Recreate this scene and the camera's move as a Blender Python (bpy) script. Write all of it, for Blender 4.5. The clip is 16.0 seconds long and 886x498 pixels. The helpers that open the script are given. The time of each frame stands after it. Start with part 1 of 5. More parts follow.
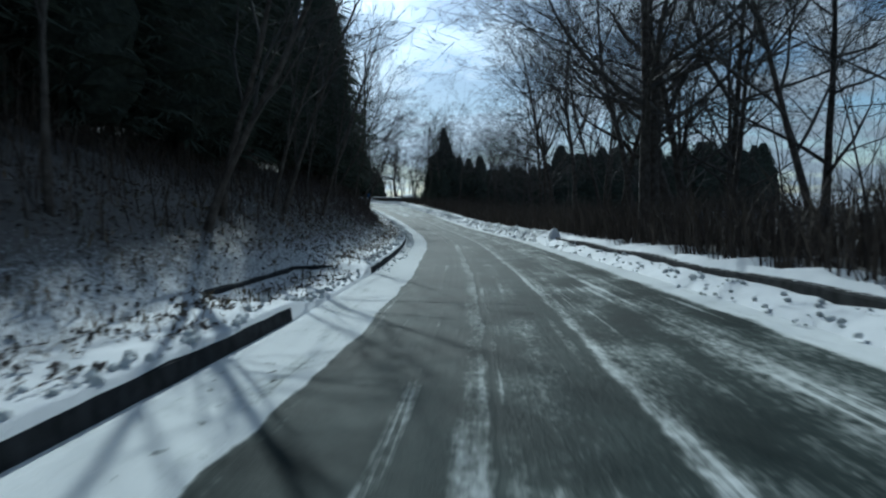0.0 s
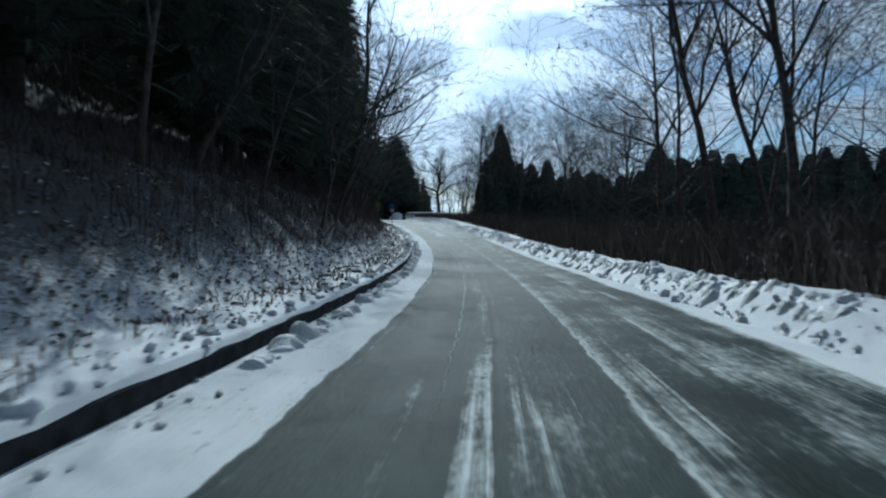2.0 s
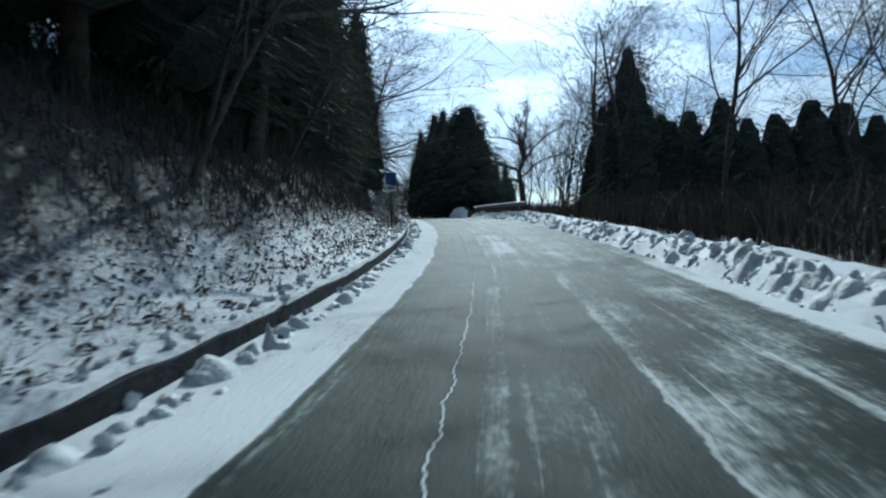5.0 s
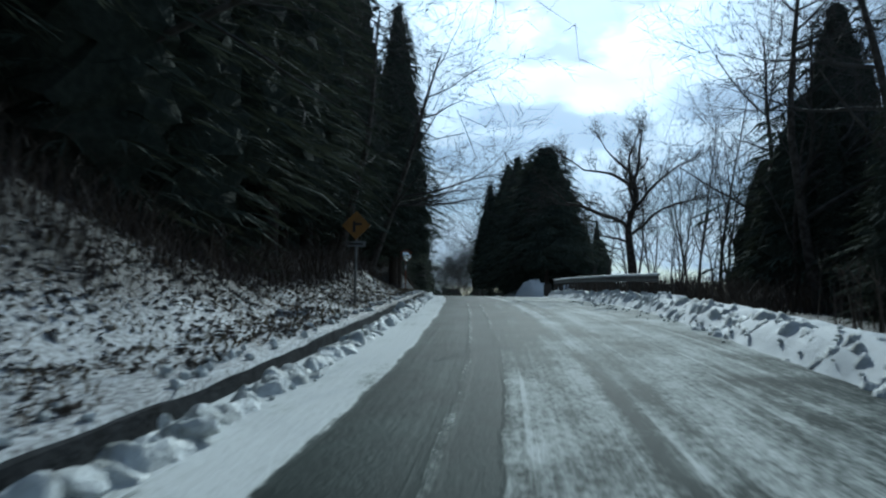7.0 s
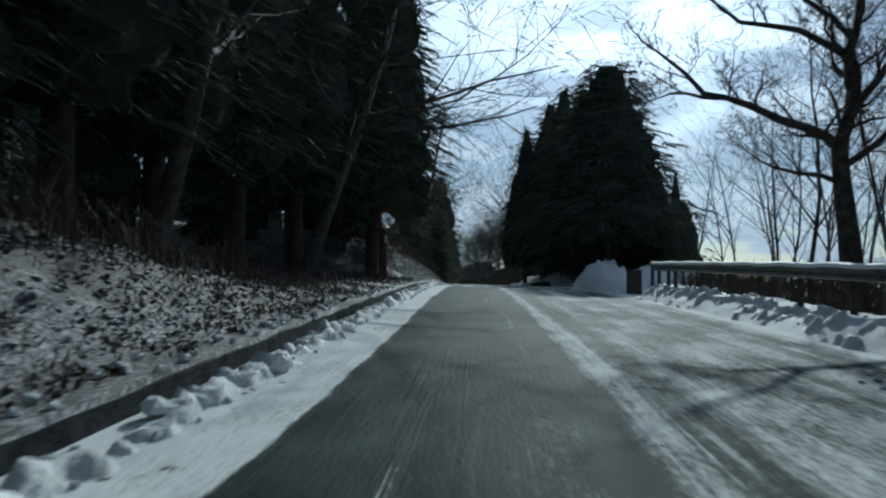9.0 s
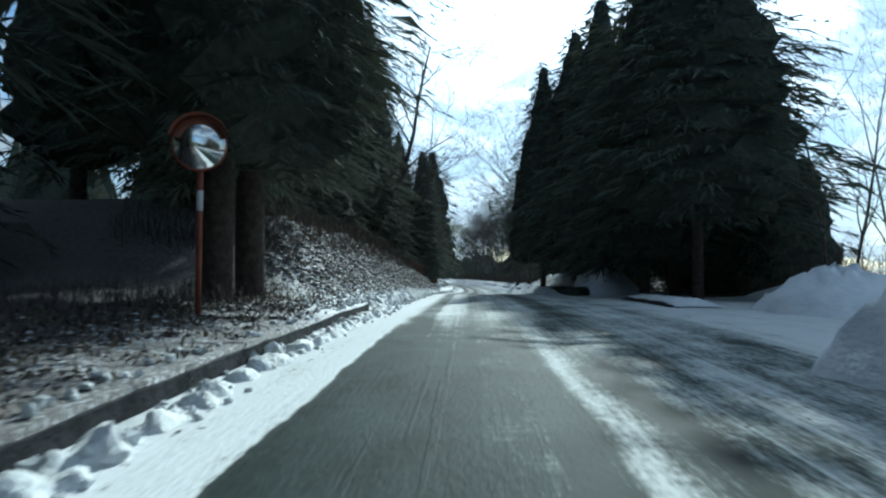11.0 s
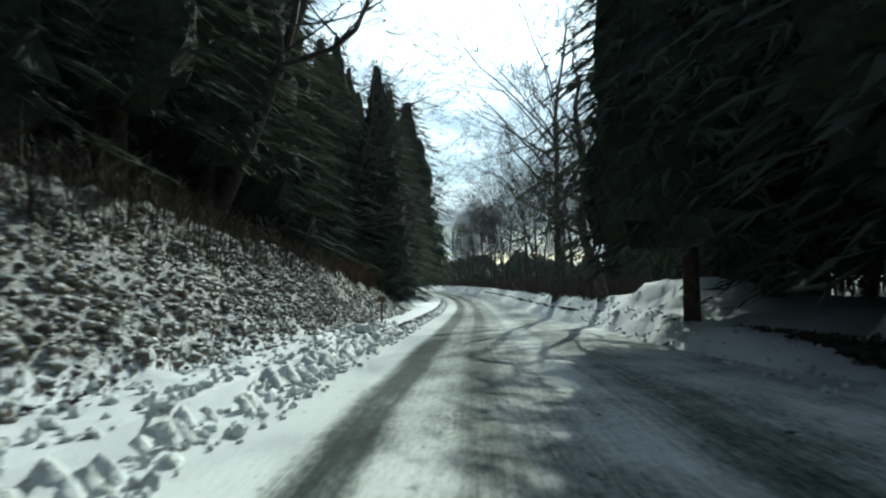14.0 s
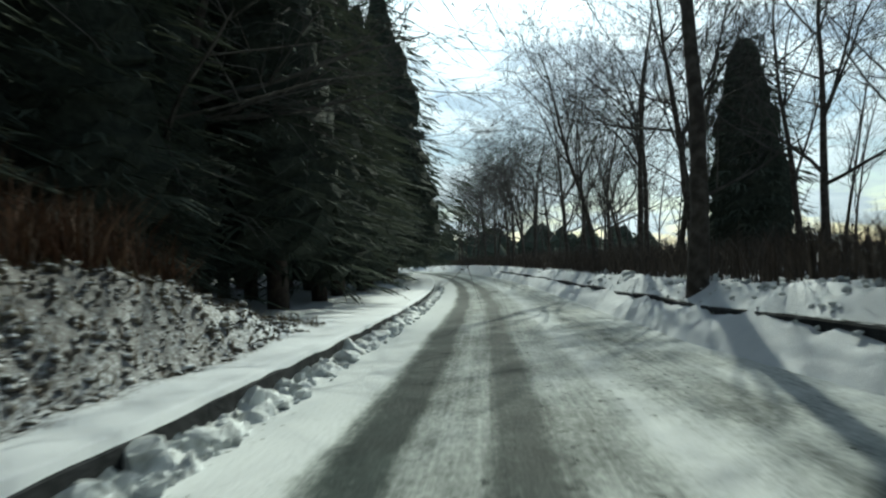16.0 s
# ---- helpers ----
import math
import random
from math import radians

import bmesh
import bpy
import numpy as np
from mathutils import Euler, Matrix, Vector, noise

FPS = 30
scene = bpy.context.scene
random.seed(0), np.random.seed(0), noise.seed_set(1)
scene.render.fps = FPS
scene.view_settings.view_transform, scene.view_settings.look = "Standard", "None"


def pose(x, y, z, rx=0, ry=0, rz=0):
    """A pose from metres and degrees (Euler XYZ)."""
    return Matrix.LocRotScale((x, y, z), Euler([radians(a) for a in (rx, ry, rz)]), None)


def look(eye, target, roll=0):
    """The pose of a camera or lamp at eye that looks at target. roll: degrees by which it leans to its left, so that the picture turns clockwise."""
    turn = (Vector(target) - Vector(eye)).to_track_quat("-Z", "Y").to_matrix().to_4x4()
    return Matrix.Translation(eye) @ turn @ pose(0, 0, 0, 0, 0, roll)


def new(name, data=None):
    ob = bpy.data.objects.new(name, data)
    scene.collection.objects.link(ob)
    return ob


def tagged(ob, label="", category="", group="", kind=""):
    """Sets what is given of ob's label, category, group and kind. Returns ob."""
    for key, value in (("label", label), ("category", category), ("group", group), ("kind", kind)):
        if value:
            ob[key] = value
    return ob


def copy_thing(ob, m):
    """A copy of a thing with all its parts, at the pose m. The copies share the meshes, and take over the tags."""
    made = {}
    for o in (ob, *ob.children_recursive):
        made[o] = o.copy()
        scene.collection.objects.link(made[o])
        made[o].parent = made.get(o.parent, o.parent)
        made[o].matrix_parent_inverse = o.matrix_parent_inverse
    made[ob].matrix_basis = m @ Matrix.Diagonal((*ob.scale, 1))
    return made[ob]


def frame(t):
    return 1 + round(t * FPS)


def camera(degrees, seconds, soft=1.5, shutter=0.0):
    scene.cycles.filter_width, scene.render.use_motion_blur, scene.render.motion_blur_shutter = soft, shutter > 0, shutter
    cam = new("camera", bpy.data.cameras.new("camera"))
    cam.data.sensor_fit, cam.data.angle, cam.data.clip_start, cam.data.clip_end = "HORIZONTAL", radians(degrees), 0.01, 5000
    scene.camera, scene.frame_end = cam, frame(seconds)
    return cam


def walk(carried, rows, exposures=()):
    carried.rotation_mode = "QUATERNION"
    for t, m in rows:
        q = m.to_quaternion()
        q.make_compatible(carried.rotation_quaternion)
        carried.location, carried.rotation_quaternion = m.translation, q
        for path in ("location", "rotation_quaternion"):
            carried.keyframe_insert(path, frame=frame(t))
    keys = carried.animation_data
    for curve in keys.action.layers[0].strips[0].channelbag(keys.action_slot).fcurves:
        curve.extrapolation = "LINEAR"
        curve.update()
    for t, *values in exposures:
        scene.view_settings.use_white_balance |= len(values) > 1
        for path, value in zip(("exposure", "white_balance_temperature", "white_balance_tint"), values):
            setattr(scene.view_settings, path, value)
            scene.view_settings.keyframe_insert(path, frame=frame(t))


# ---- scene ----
cam = camera(59.99, 16.0, soft=2.2, shutter=0.2)

# seconds, x, y, z, yaw, pitch, roll
PATH_ROWS = [
    (0.00, 0.000, 0.000, 1.250, 3.40, -2.53, 1.55),
    (0.50, -0.060, 7.195, 1.146, 4.19, -2.10, 1.15),
    (1.00, -0.236, 14.400, 1.074, 5.45, -1.84, 0.67),
    (1.50, -0.528, 21.614, 1.038, 6.44, -1.37, 0.21),
    (2.00, -0.933, 28.833, 1.032, 7.86, -0.77, 0.14),
    (2.50, -1.453, 36.056, 1.048, 10.59, -0.38, -0.23),
    (3.00, -2.104, 43.281, 1.079, 12.15, 0.22, 0.75),
    (3.50, -2.889, 50.503, 1.125, 12.90, -0.10, 0.54),
    (3.70, -3.241, 53.391, 1.151, 13.19, -0.23, 0.50),
    (4.05, -3.900, 58.394, 1.214, 13.81, -0.14, 0.57),
    (4.40, -4.607, 63.298, 1.300, 14.30, -0.19, 0.75),
    (4.75, -5.359, 68.102, 1.418, 14.72, -0.33, 0.98),
    (5.10, -6.156, 72.804, 1.567, 15.21, -0.44, 1.21),
    (5.45, -6.999, 77.405, 1.747, 15.79, -0.43, 1.39),
    (5.80, -7.892, 81.901, 1.957, 16.60, -0.21, -0.10),
    (6.00, -8.429, 84.427, 2.088, 17.11, -0.02, -0.12),
    (6.50, -9.856, 90.635, 2.447, 19.87, 3.60, -0.86),
    (7.00, -11.416, 96.681, 2.834, 21.08, 4.75, -0.77),
    (7.50, -13.101, 102.566, 3.231, 20.11, 3.71, 0.06),
    (8.00, -14.889, 108.292, 3.606, 21.25, 5.15, -1.03),
    (8.50, -16.752, 113.867, 3.946, 22.69, 3.68, -1.57),
    (9.00, -18.665, 119.298, 4.242, 23.71, 2.62, -0.89),
    (9.20, -19.437, 121.432, 4.349, 24.32, 2.47, -0.78),
    (9.55, -20.811, 125.155, 4.523, 24.57, 2.28, -0.75),
    (9.90, -22.220, 128.893, 4.682, 24.51, 2.19, -0.65),
    (10.25, -23.659, 132.648, 4.829, 24.23, 2.16, -0.54),
    (10.60, -25.127, 136.420, 4.963, 23.95, 2.13, -0.42),
    (10.95, -26.619, 140.212, 5.084, 23.69, 2.04, -0.33),
    (11.30, -28.133, 144.024, 5.191, 23.67, 1.87, -0.29),
    (11.50, -29.008, 146.216, 5.245, 23.57, 1.76, -0.10),
    (12.00, -31.232, 151.764, 5.352, 24.07, 2.75, -0.47),
    (12.50, -33.500, 157.412, 5.416, 24.00, 2.86, -0.41),
    (13.00, -35.810, 163.162, 5.439, 22.64, 1.83, 0.56),
    (13.50, -38.157, 169.014, 5.425, 22.42, 1.90, 2.04),
    (14.00, -40.518, 174.943, 5.380, 23.30, 2.34, 0.91),
    (14.50, -42.870, 180.923, 5.307, 23.14, 2.04, 1.03),
    (15.00, -45.205, 186.956, 5.209, 22.69, 1.31, 1.55),
    (15.50, -47.521, 193.043, 5.092, 24.38, 1.31, 1.61),
    (16.00, -49.833, 199.179, 4.967, 24.17, 0.98, 2.40),
]
walk(cam, [(t, pose(x, y, z, 90 + p, r, w)) for t, x, y, z, w, p, r in PATH_ROWS],
     exposures=((0.0, -0.45, 5050, -2), (0.6, -0.5, 5000, -2), (1.5, -0.6, 4950, 0), (2.0, -0.35, 4980, 0), (3.5, -0.1, 4950, -1), (6.0, -0.2, 4950, -3), (6.5, 0.02, 4950, -3), (7.0, -0.6, 5000, -3), (9.2, -0.65, 5200, -1), (11.3, 0.38, 5100, -5), (12.2, 0.32, 5200, -5), (13.5, 0.3, 5500, -7), (14.5, 0.15, 5700, -8), (15.5, 0.12, 5750, -8), (16.0, 0.0, 5850, -7)))

# ---- world and sun ----
SUN_AZIMUTH, SUN_HEIGHT = -10.5, 28.0      # degrees, clockwise from +y; above the horizon


def make_world():
    world = bpy.data.worlds.new("winter_sky")
    scene.world = world
    world.use_nodes = True
    nt = world.node_tree
    nt.nodes.clear()
    N = nt.nodes.new
    L = nt.links.new
    out, bg = N("ShaderNodeOutputWorld"), N("ShaderNodeBackground")
    sky = N("ShaderNodeTexSky")
    sky.sky_type, sky.sun_disc = "NISHITA", False
    sky.sun_elevation, sky.sun_rotation = radians(SUN_HEIGHT), radians(SUN_AZIMUTH)
    sky.altitude, sky.air_density, sky.dust_density, sky.ozone_density = 600, 1.0, 0.6, 1.6
    co = N("ShaderNodeTexCoord")
    sep = N("ShaderNodeSeparateXYZ")
    L(co.outputs["Generated"], sep.inputs[0])
    # flatten the dome into a cloud sheet
    hz = N("ShaderNodeMath"); hz.operation = "ADD"; hz.inputs[1].default_value = 0.22
    L(sep.outputs[2], hz.inputs[0])
    dx = N("ShaderNodeMath"); dx.operation = "DIVIDE"
    dy = N("ShaderNodeMath"); dy.operation = "DIVIDE"
    L(sep.outputs[0], dx.inputs[0]); L(hz.outputs[0], dx.inputs[1])
    L(sep.outputs[1], dy.inputs[0]); L(hz.outputs[0], dy.inputs[1])
    comb = N("ShaderNodeCombineXYZ")
    L(dx.outputs[0], comb.inputs[0]); L(dy.outputs[0], comb.inputs[1])
    n1 = N("ShaderNodeTexNoise"); n1.inputs["Scale"].default_value = 2.1; n1.inputs["Detail"].default_value = 7; n1.inputs["Roughness"].default_value = 0.55
    L(comb.outputs[0], n1.inputs["Vector"])
    ramp = N("ShaderNodeValToRGB")
    ramp.color_ramp.elements[0].position, ramp.color_ramp.elements[1].position = 0.44, 0.56
    L(n1.outputs["Fac"], ramp.inputs[0])
    n2 = N("ShaderNodeTexNoise"); n2.inputs["Scale"].default_value = 5.0; n2.inputs["Detail"].default_value = 5
    L(comb.outputs[0], n2.inputs["Vector"])
    shade = N("ShaderNodeMix"); shade.data_type = "RGBA"
    shade.inputs[6].default_value = (3.9, 4.4, 5.0, 1); shade.inputs[7].default_value = (8.2, 8.3, 8.3, 1)
    L(n2.outputs["Fac"], shade.inputs[0])
    # thin cloud towards the sun is lit through and shines
    sd = Vector((math.sin(radians(SUN_AZIMUTH)) * math.cos(radians(SUN_HEIGHT)), math.cos(radians(SUN_AZIMUTH)) * math.cos(radians(SUN_HEIGHT)), math.sin(radians(SUN_HEIGHT))))
    dot = N("ShaderNodeVectorMath"); dot.operation = "DOT_PRODUCT"; dot.inputs[1].default_value = sd
    L(co.outputs["Generated"], dot.inputs[0])
    mx = N("ShaderNodeMath"); mx.operation = "MAXIMUM"; mx.inputs[1].default_value = 0.0
    L(dot.outputs["Value"], mx.inputs[0])
    pw = N("ShaderNodeMath"); pw.operation = "POWER"; pw.inputs[1].default_value = 14.0
    L(mx.outputs[0], pw.inputs[0])
    ma = N("ShaderNodeMath"); ma.operation = "MULTIPLY_ADD"; ma.inputs[1].default_value, ma.inputs[2].default_value = 4.5, 0.80
    L(pw.outputs[0], ma.inputs[0])
    glow = N("ShaderNodeVectorMath"); glow.operation = "SCALE"
    L(shade.outputs[2], glow.inputs[0]); L(ma.outputs[0], glow.inputs["Scale"])
    mix = N("ShaderNodeMix"); mix.data_type = "RGBA"
    veil = N("ShaderNodeMath"); veil.operation = "MULTIPLY_ADD"; veil.use_clamp = True; veil.inputs[1].default_value = 0.5
    L(pw.outputs[0], veil.inputs[0]); L(ramp.outputs[0], veil.inputs[2])
    L(veil.outputs[0], mix.inputs[0]); L(sky.outputs[0], mix.inputs[6]); L(glow.outputs[0], mix.inputs[7])
    L(mix.outputs[2], bg.inputs[0])
    bg.inputs[1].default_value = 0.075
    L(bg.outputs[0], out.inputs[0])


make_world()
az, el = radians(SUN_AZIMUTH), radians(SUN_HEIGHT)
sun = new("sun", bpy.data.lights.new("sun", "SUN"))
sun.data.energy, sun.data.angle, sun.data.color = 5.0, radians(0.53), (1.0, 0.93, 0.79)
sun.matrix_world = look((100 * math.sin(az) * math.cos(el), 100 * math.cos(az) * math.cos(el), 100 * math.sin(el)), (0, 0, 0))

# ---- the road's line ----
# heading to the left and rise, in degrees, every ten metres from 20 m behind the start
HEAD = [-2.60, -1.30, 0.00, 1.30, 2.57, 3.78, 5.17, 6.66, 8.05, 9.47, 11.17, 13.34, 15.84, 18.04, 19.64, 20.71, 21.42, 21.82, 21.89, 21.89, 21.67, 21.21, 20.70, 20.56, 20.85, 21.40, 22.21, 23.32, 24.65, 26.06, 27.45, 28.79, 30.08, 31.33, 32.55, 33.74, 34.90, 36.04, 37.17, 38.28, 39.39, 40.48, 41.57, 42.66, 43.75]
RISE = [-1.61, -1.29, -0.96, -0.60, -0.21, 0.10, 0.24, 0.41, 0.90, 1.71, 2.62, 3.37, 3.76, 3.49, 2.85, 2.26, 1.80, 1.27, 0.54, -0.05, -0.49, -0.85, -1.10, -1.07, -0.82, -0.52, -0.24, -0.01, 0.15, 0.25, 0.28, 0.24, 0.17, 0.07, -0.04, -0.14, -0.24, -0.32, -0.40, -0.46, -0.50, -0.54, -0.57, -0.60, -0.63]
KN = np.arange(-20, 421, 10.0)
SS = np.arange(-60, 421, 2.0)
_h = np.radians(np.interp(SS, KN, HEAD))
_r = np.radians(np.interp(SS, KN, RISE))
_d = np.stack([-np.sin(_h) * np.cos(_r), np.cos(_h) * np.cos(_r), np.sin(_r)], -1)
LINE = np.concatenate([[[0, 0, 0]], np.cumsum((_d[1:] + _d[:-1]), 0)])
LINE -= LINE[30]


def road_at(s):
    return [np.interp(s, SS, LINE[:, k]) for k in range(3)] + [np.interp(s, SS, _h)]


def world_at(s, lat, h=0.0):
    """World place of a point s metres along the road, lat to its right, h above its surface (arrays too)."""
    x, y, z, a = road_at(s)
    return x + lat * np.cos(a), y + lat * np.sin(a), z + h


def step(a, b, v):
    t = np.clip((v - a) / (b - a), 0, 1)
    return t * t * (3 - 2 * t)


_rng = np.random.RandomState(7)
_tab = _rng.rand(256, 256)


def fuzz(x, y):
    """Smooth noise, 0 to 1."""
    xi, yi = np.floor(x).astype(int), np.floor(y).astype(int)
    fx, fy = x - xi, y - yi
    fx, fy = fx * fx * (3 - 2 * fx), fy * fy * (3 - 2 * fy)
    g = lambda a, b: _tab[a % 256, b % 256]
    return (g(xi, yi) * (1 - fx) + g(xi + 1, yi) * fx) * (1 - fy) + (g(xi, yi + 1) * (1 - fx) + g(xi + 1, yi + 1) * fx) * fy


def fbm(x, y, n=4):
    v, a = 0, 0.5
    for k in range(n):
        v = v + a * fuzz(x * 2 ** k + 17 * k, y * 2 ** k + 31 * k)
        a *= 0.5
    return v


KERB = -2.62


def right_edge(s):
    e = 3.6 + 1.3 * step(105, 128, s) + 6.5 * step(146, 152, s) * (1 - step(174, 194, s)) - 0.85 * step(186, 200, s) - 1.0 * step(205, 221, s)
    return e


def ground_height(s, lat):
    """Height of the ground over the road surface."""
    s, lat = np.asarray(s, float), np.asarray(lat, float)
    big, small = fbm(s / 9 + 5, lat / 9 + 9), fbm(s / 1.1, lat / 1.1 + 40)
    d = -lat + KERB                      # beyond the left kerb
    # left: a verge, then slopes of several shapes along the road
    a = step(2.0, 3.6, d)
    slope1 = 0.70 * np.clip(d - 1.4, 0, 2.4) + 0.38 * np.clip(d - 3.8, 0, 7) + 0.12 * np.clip(d - 10.8, 0, 200)
    slope1 = slope1 * (1 + 0.35 * step(30, 50, s))
    slope2 = (0.7 + 0.8 * fbm(s / 6 + 2, d / 6)) * step(0.7, 2.9, d) * (0.4 + 0.6 * step(121, 130, s)) - 0.5 * step(4, 9, d)
    tall = np.interp(s, (150, 174, 186, 194, 210, 222), (2.2, 2.3, 2.55, 2.5, 1.65, 0.5))
    slope3 = np.minimum(1.18 * np.clip(d - 1.0, 0, 9), tall) + 0.12 * np.clip(d - 4.6, 0, 200) * (tall / 3.0)
    slope4 = 0.02 * np.clip(d, 0, 200)
    w1 = 1 - step(104, 117, s)
    w2 = step(104, 117, s) * (1 - step(128, 142, s))
    w3 = step(162, 169, s) * (1 - step(217, 225, s))
    w4 = np.clip(1 - w1 - w2 - w3, 0, 1)
    left = 0.235 + 0.05 * np.clip(d, 0, 3) + w1 * slope1 + w2 * slope2 + w3 * slope3 + w4 * slope4
    left = left + (small - 0.45) * (0.10 + 0.30 * a * (w1 + w3)) * step(0.1, 0.8, d) + (fbm(s * 2.6, lat * 2.6 + 7, 3) - 0.43) * (0.10 + 0.32 * w3 + 0.15 * w2) * step(0.4, 1.3, d) * (1 - step(5, 8, d)) + (big - 0.45) * 1.2 * step(4, 9, d)
    # a small bay in the verge, filled with low snow
    left = left * (1 - 0.75 * step(10.5, 12.5, s) * (1 - step(18.2, 19.8, s)) * (1 - step(1.7, 1.95, d)))
    # right: ploughed snow, then the wood's floor
    e = lat - right_edge(s)
    part = (1 - step(146, 151, s) * (1 - step(189, 195, s)))
    bank = (0.25 + 0.26 * fbm(s / 2.3, 3 + 0 * s) + 0.18 * step(193, 200, s))
    stay = np.clip(1 - step(38, 46, s) + step(193, 200, s), 0, 1)
    crest = step(0.0, 0.7, e) - (0.75 - 0.70 * stay) * step(1.1, 2.6, e)
    late = step(194, 201, s)
    right = part * (bank * crest * (1 - late) + late * (0.42 * step(0.0, 1.0, e) + 0.42 * step(1.0, 1.6 + 1.7 * (1 - step(200, 207, s)), e))) + (small - 0.45) * 0.28 * step(0.1, 0.5, e) * (1 - step(2, 4, e)) + (fbm(s * 2.1 + 3, lat * 2.1, 3) - 0.43) * 0.26 * step(0.0, 0.3, e) * (1 - step(1.2, 2.2, e))
    right = right - 1.6 * step(3.0, 16, e) * (1 - step(110, 140, s)) + (big - 0.45) * 0.9 * step(3, 9, e)
    mound = 0.75 * np.exp(-((s - 206.5) / 4.5) ** 2 - ((lat - 7.2) / 2.2) ** 2)
    mound = mound + 1.3 * np.exp(-((s - 173) / 4.0) ** 2 - ((lat - 13.6) / 2.0) ** 2)
    right = right + 0.35 * (fbm(s * 1.7 + 9, lat * 1.7, 3) - 0.43) * late * step(0.9, 1.8, e) * (1 - step(5, 8, e))
    right = right * (1 - 0.62 * (1 - step(35, 39, s)) * (1 - step(4.55, 4.75, lat))) + mound
    return np.where(lat < KERB, left, np.where(lat > right_edge(s), right, -0.25))


def height(s, lat):
    return float(ground_height(np.array([s]), np.array([lat]))[0])


def spot(s, lat, sink=0.05):
    """A world place on the ground."""
    x, y, z = world_at(s, lat, height(s, lat) - sink)
    return float(x), float(y), float(z)


def facing(s):
    return float(np.degrees(road_at(s)[3]))


# ---- materials ----
def material(name, colour, rough=0.8, spots=None, scale=6.0, detail=6, lo=0.4, hi=0.65, bump=0.0, bump_scale=40.0, metal=0.0, spec=0.3, island=0.0, objects=0.0):
    m = bpy.data.materials.new(name)
    m.use_nodes = True
    nt = m.node_tree
    bsdf = nt.nodes["Principled BSDF"]
    bsdf.inputs["Roughness"].default_value, bsdf.inputs["Metallic"].default_value = rough, metal
    bsdf.inputs["Specular IOR Level"].default_value = spec
    N, L = nt.nodes.new, nt.links.new
    co = N("ShaderNodeTexCoord")
    last = None
    if spots:
        n = N("ShaderNodeTexNoise"); n.inputs["Scale"].default_value = scale; n.inputs["Detail"].default_value = detail
        L(co.outputs["Object"], n.inputs["Vector"])
        r = N("ShaderNodeValToRGB")
        r.color_ramp.elements[0].position, r.color_ramp.elements[1].position = lo, hi
        r.color_ramp.elements[0].color, r.color_ramp.elements[1].color = (*colour, 1), (*spots, 1)
        L(n.outputs["Fac"], r.inputs[0])
        last = r.outputs[0]
    if island or objects:
        hs = N("ShaderNodeHueSaturation")
        if last:
            L(last, hs.inputs["Color"])
        else:
            hs.inputs["Color"].default_value = (*colour, 1)
        src = N("ShaderNodeNewGeometry").outputs["Random Per Island"] if island else N("ShaderNodeObjectInfo").outputs["Random"]
        mr = N("ShaderNodeMapRange"); k = island or objects
        mr.inputs[3].default_value, mr.inputs[4].default_value = 1 - k, 1 + k
        L(src, mr.inputs[0]); L(mr.outputs[0], hs.inputs["Value"])
        last = hs.outputs[0]
    if last:
        L(last, bsdf.inputs["Base Color"])
    else:
        bsdf.inputs["Base Color"].default_value = (*colour, 1)
    if bump:
        n = N("ShaderNodeTexNoise"); n.inputs["Scale"].default_value = bump_scale; n.inputs["Detail"].default_value = 5
        L(co.outputs["Object"], n.inputs["Vector"])
        b = N("ShaderNodeBump"); b.inputs["Strength"].default_value = bump; b.inputs["Distance"].default_value = 0.05
        L(n.outputs["Fac"], b.inputs["Height"]); L(b.outputs[0], bsdf.inputs["Normal"])
    return m


BARK = material("bark", (0.055, 0.045, 0.038), 0.9, (0.12, 0.105, 0.09), 5, bump=0.6, bump_scale=18)
TWIG = material("twig", (0.066, 0.060, 0.054), 0.85, (0.115, 0.105, 0.095), 3, objects=0.25)
CEDAR_BARK = material("cedar_bark", (0.045, 0.034, 0.028), 0.9, (0.08, 0.062, 0.05), 6, bump=0.6, bump_scale=14)
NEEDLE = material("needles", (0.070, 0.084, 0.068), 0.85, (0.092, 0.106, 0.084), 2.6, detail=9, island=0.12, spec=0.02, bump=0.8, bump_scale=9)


def let_through(m, share, colour):
    """Thin leaves: part of the light comes through them."""
    nt = m.node_tree
    out = nt.nodes["Material Output"]
    t = nt.nodes.new("ShaderNodeBsdfTranslucent"); t.inputs[0].default_value = (*colour, 1)
    mix = nt.nodes.new("ShaderNodeMixShader"); mix.inputs[0].default_value = share
    nt.links.new(nt.nodes["Principled BSDF"].outputs[0], mix.inputs[1]); nt.links.new(t.outputs[0], mix.inputs[2])
    nt.links.new(mix.outputs[0], out.inputs[0])


let_through(NEEDLE, 0.12, (0.08, 0.09, 0.06))
# Darkened needle green: shade inside crowns and hedge, put into the shell's colour.
INNER = material("inner_shade", (0.042, 0.049, 0.040), 0.95, (0.064, 0.072, 0.058), 5, detail=9, spec=0.02, bump=1.0, bump_scale=7)
BRUSH = material("brush", (0.06, 0.048, 0.04), 0.9, (0.10, 0.08, 0.062), 2, island=0.4)
DRYGRASS = material("dry_grass", (0.17, 0.12, 0.07), 0.85, (0.09, 0.085, 0.045), 1.5, island=0.45)
LEAF = material("dead_leaf", (0.135, 0.112, 0.092), 0.8, (0.075, 0.066, 0.060), 1.0, island=0.5)
SNOW = material("snow", (0.80, 0.82, 0.85), 0.65, (0.70, 0.73, 0.78), 2.5, bump=0.5, bump_scale=14)
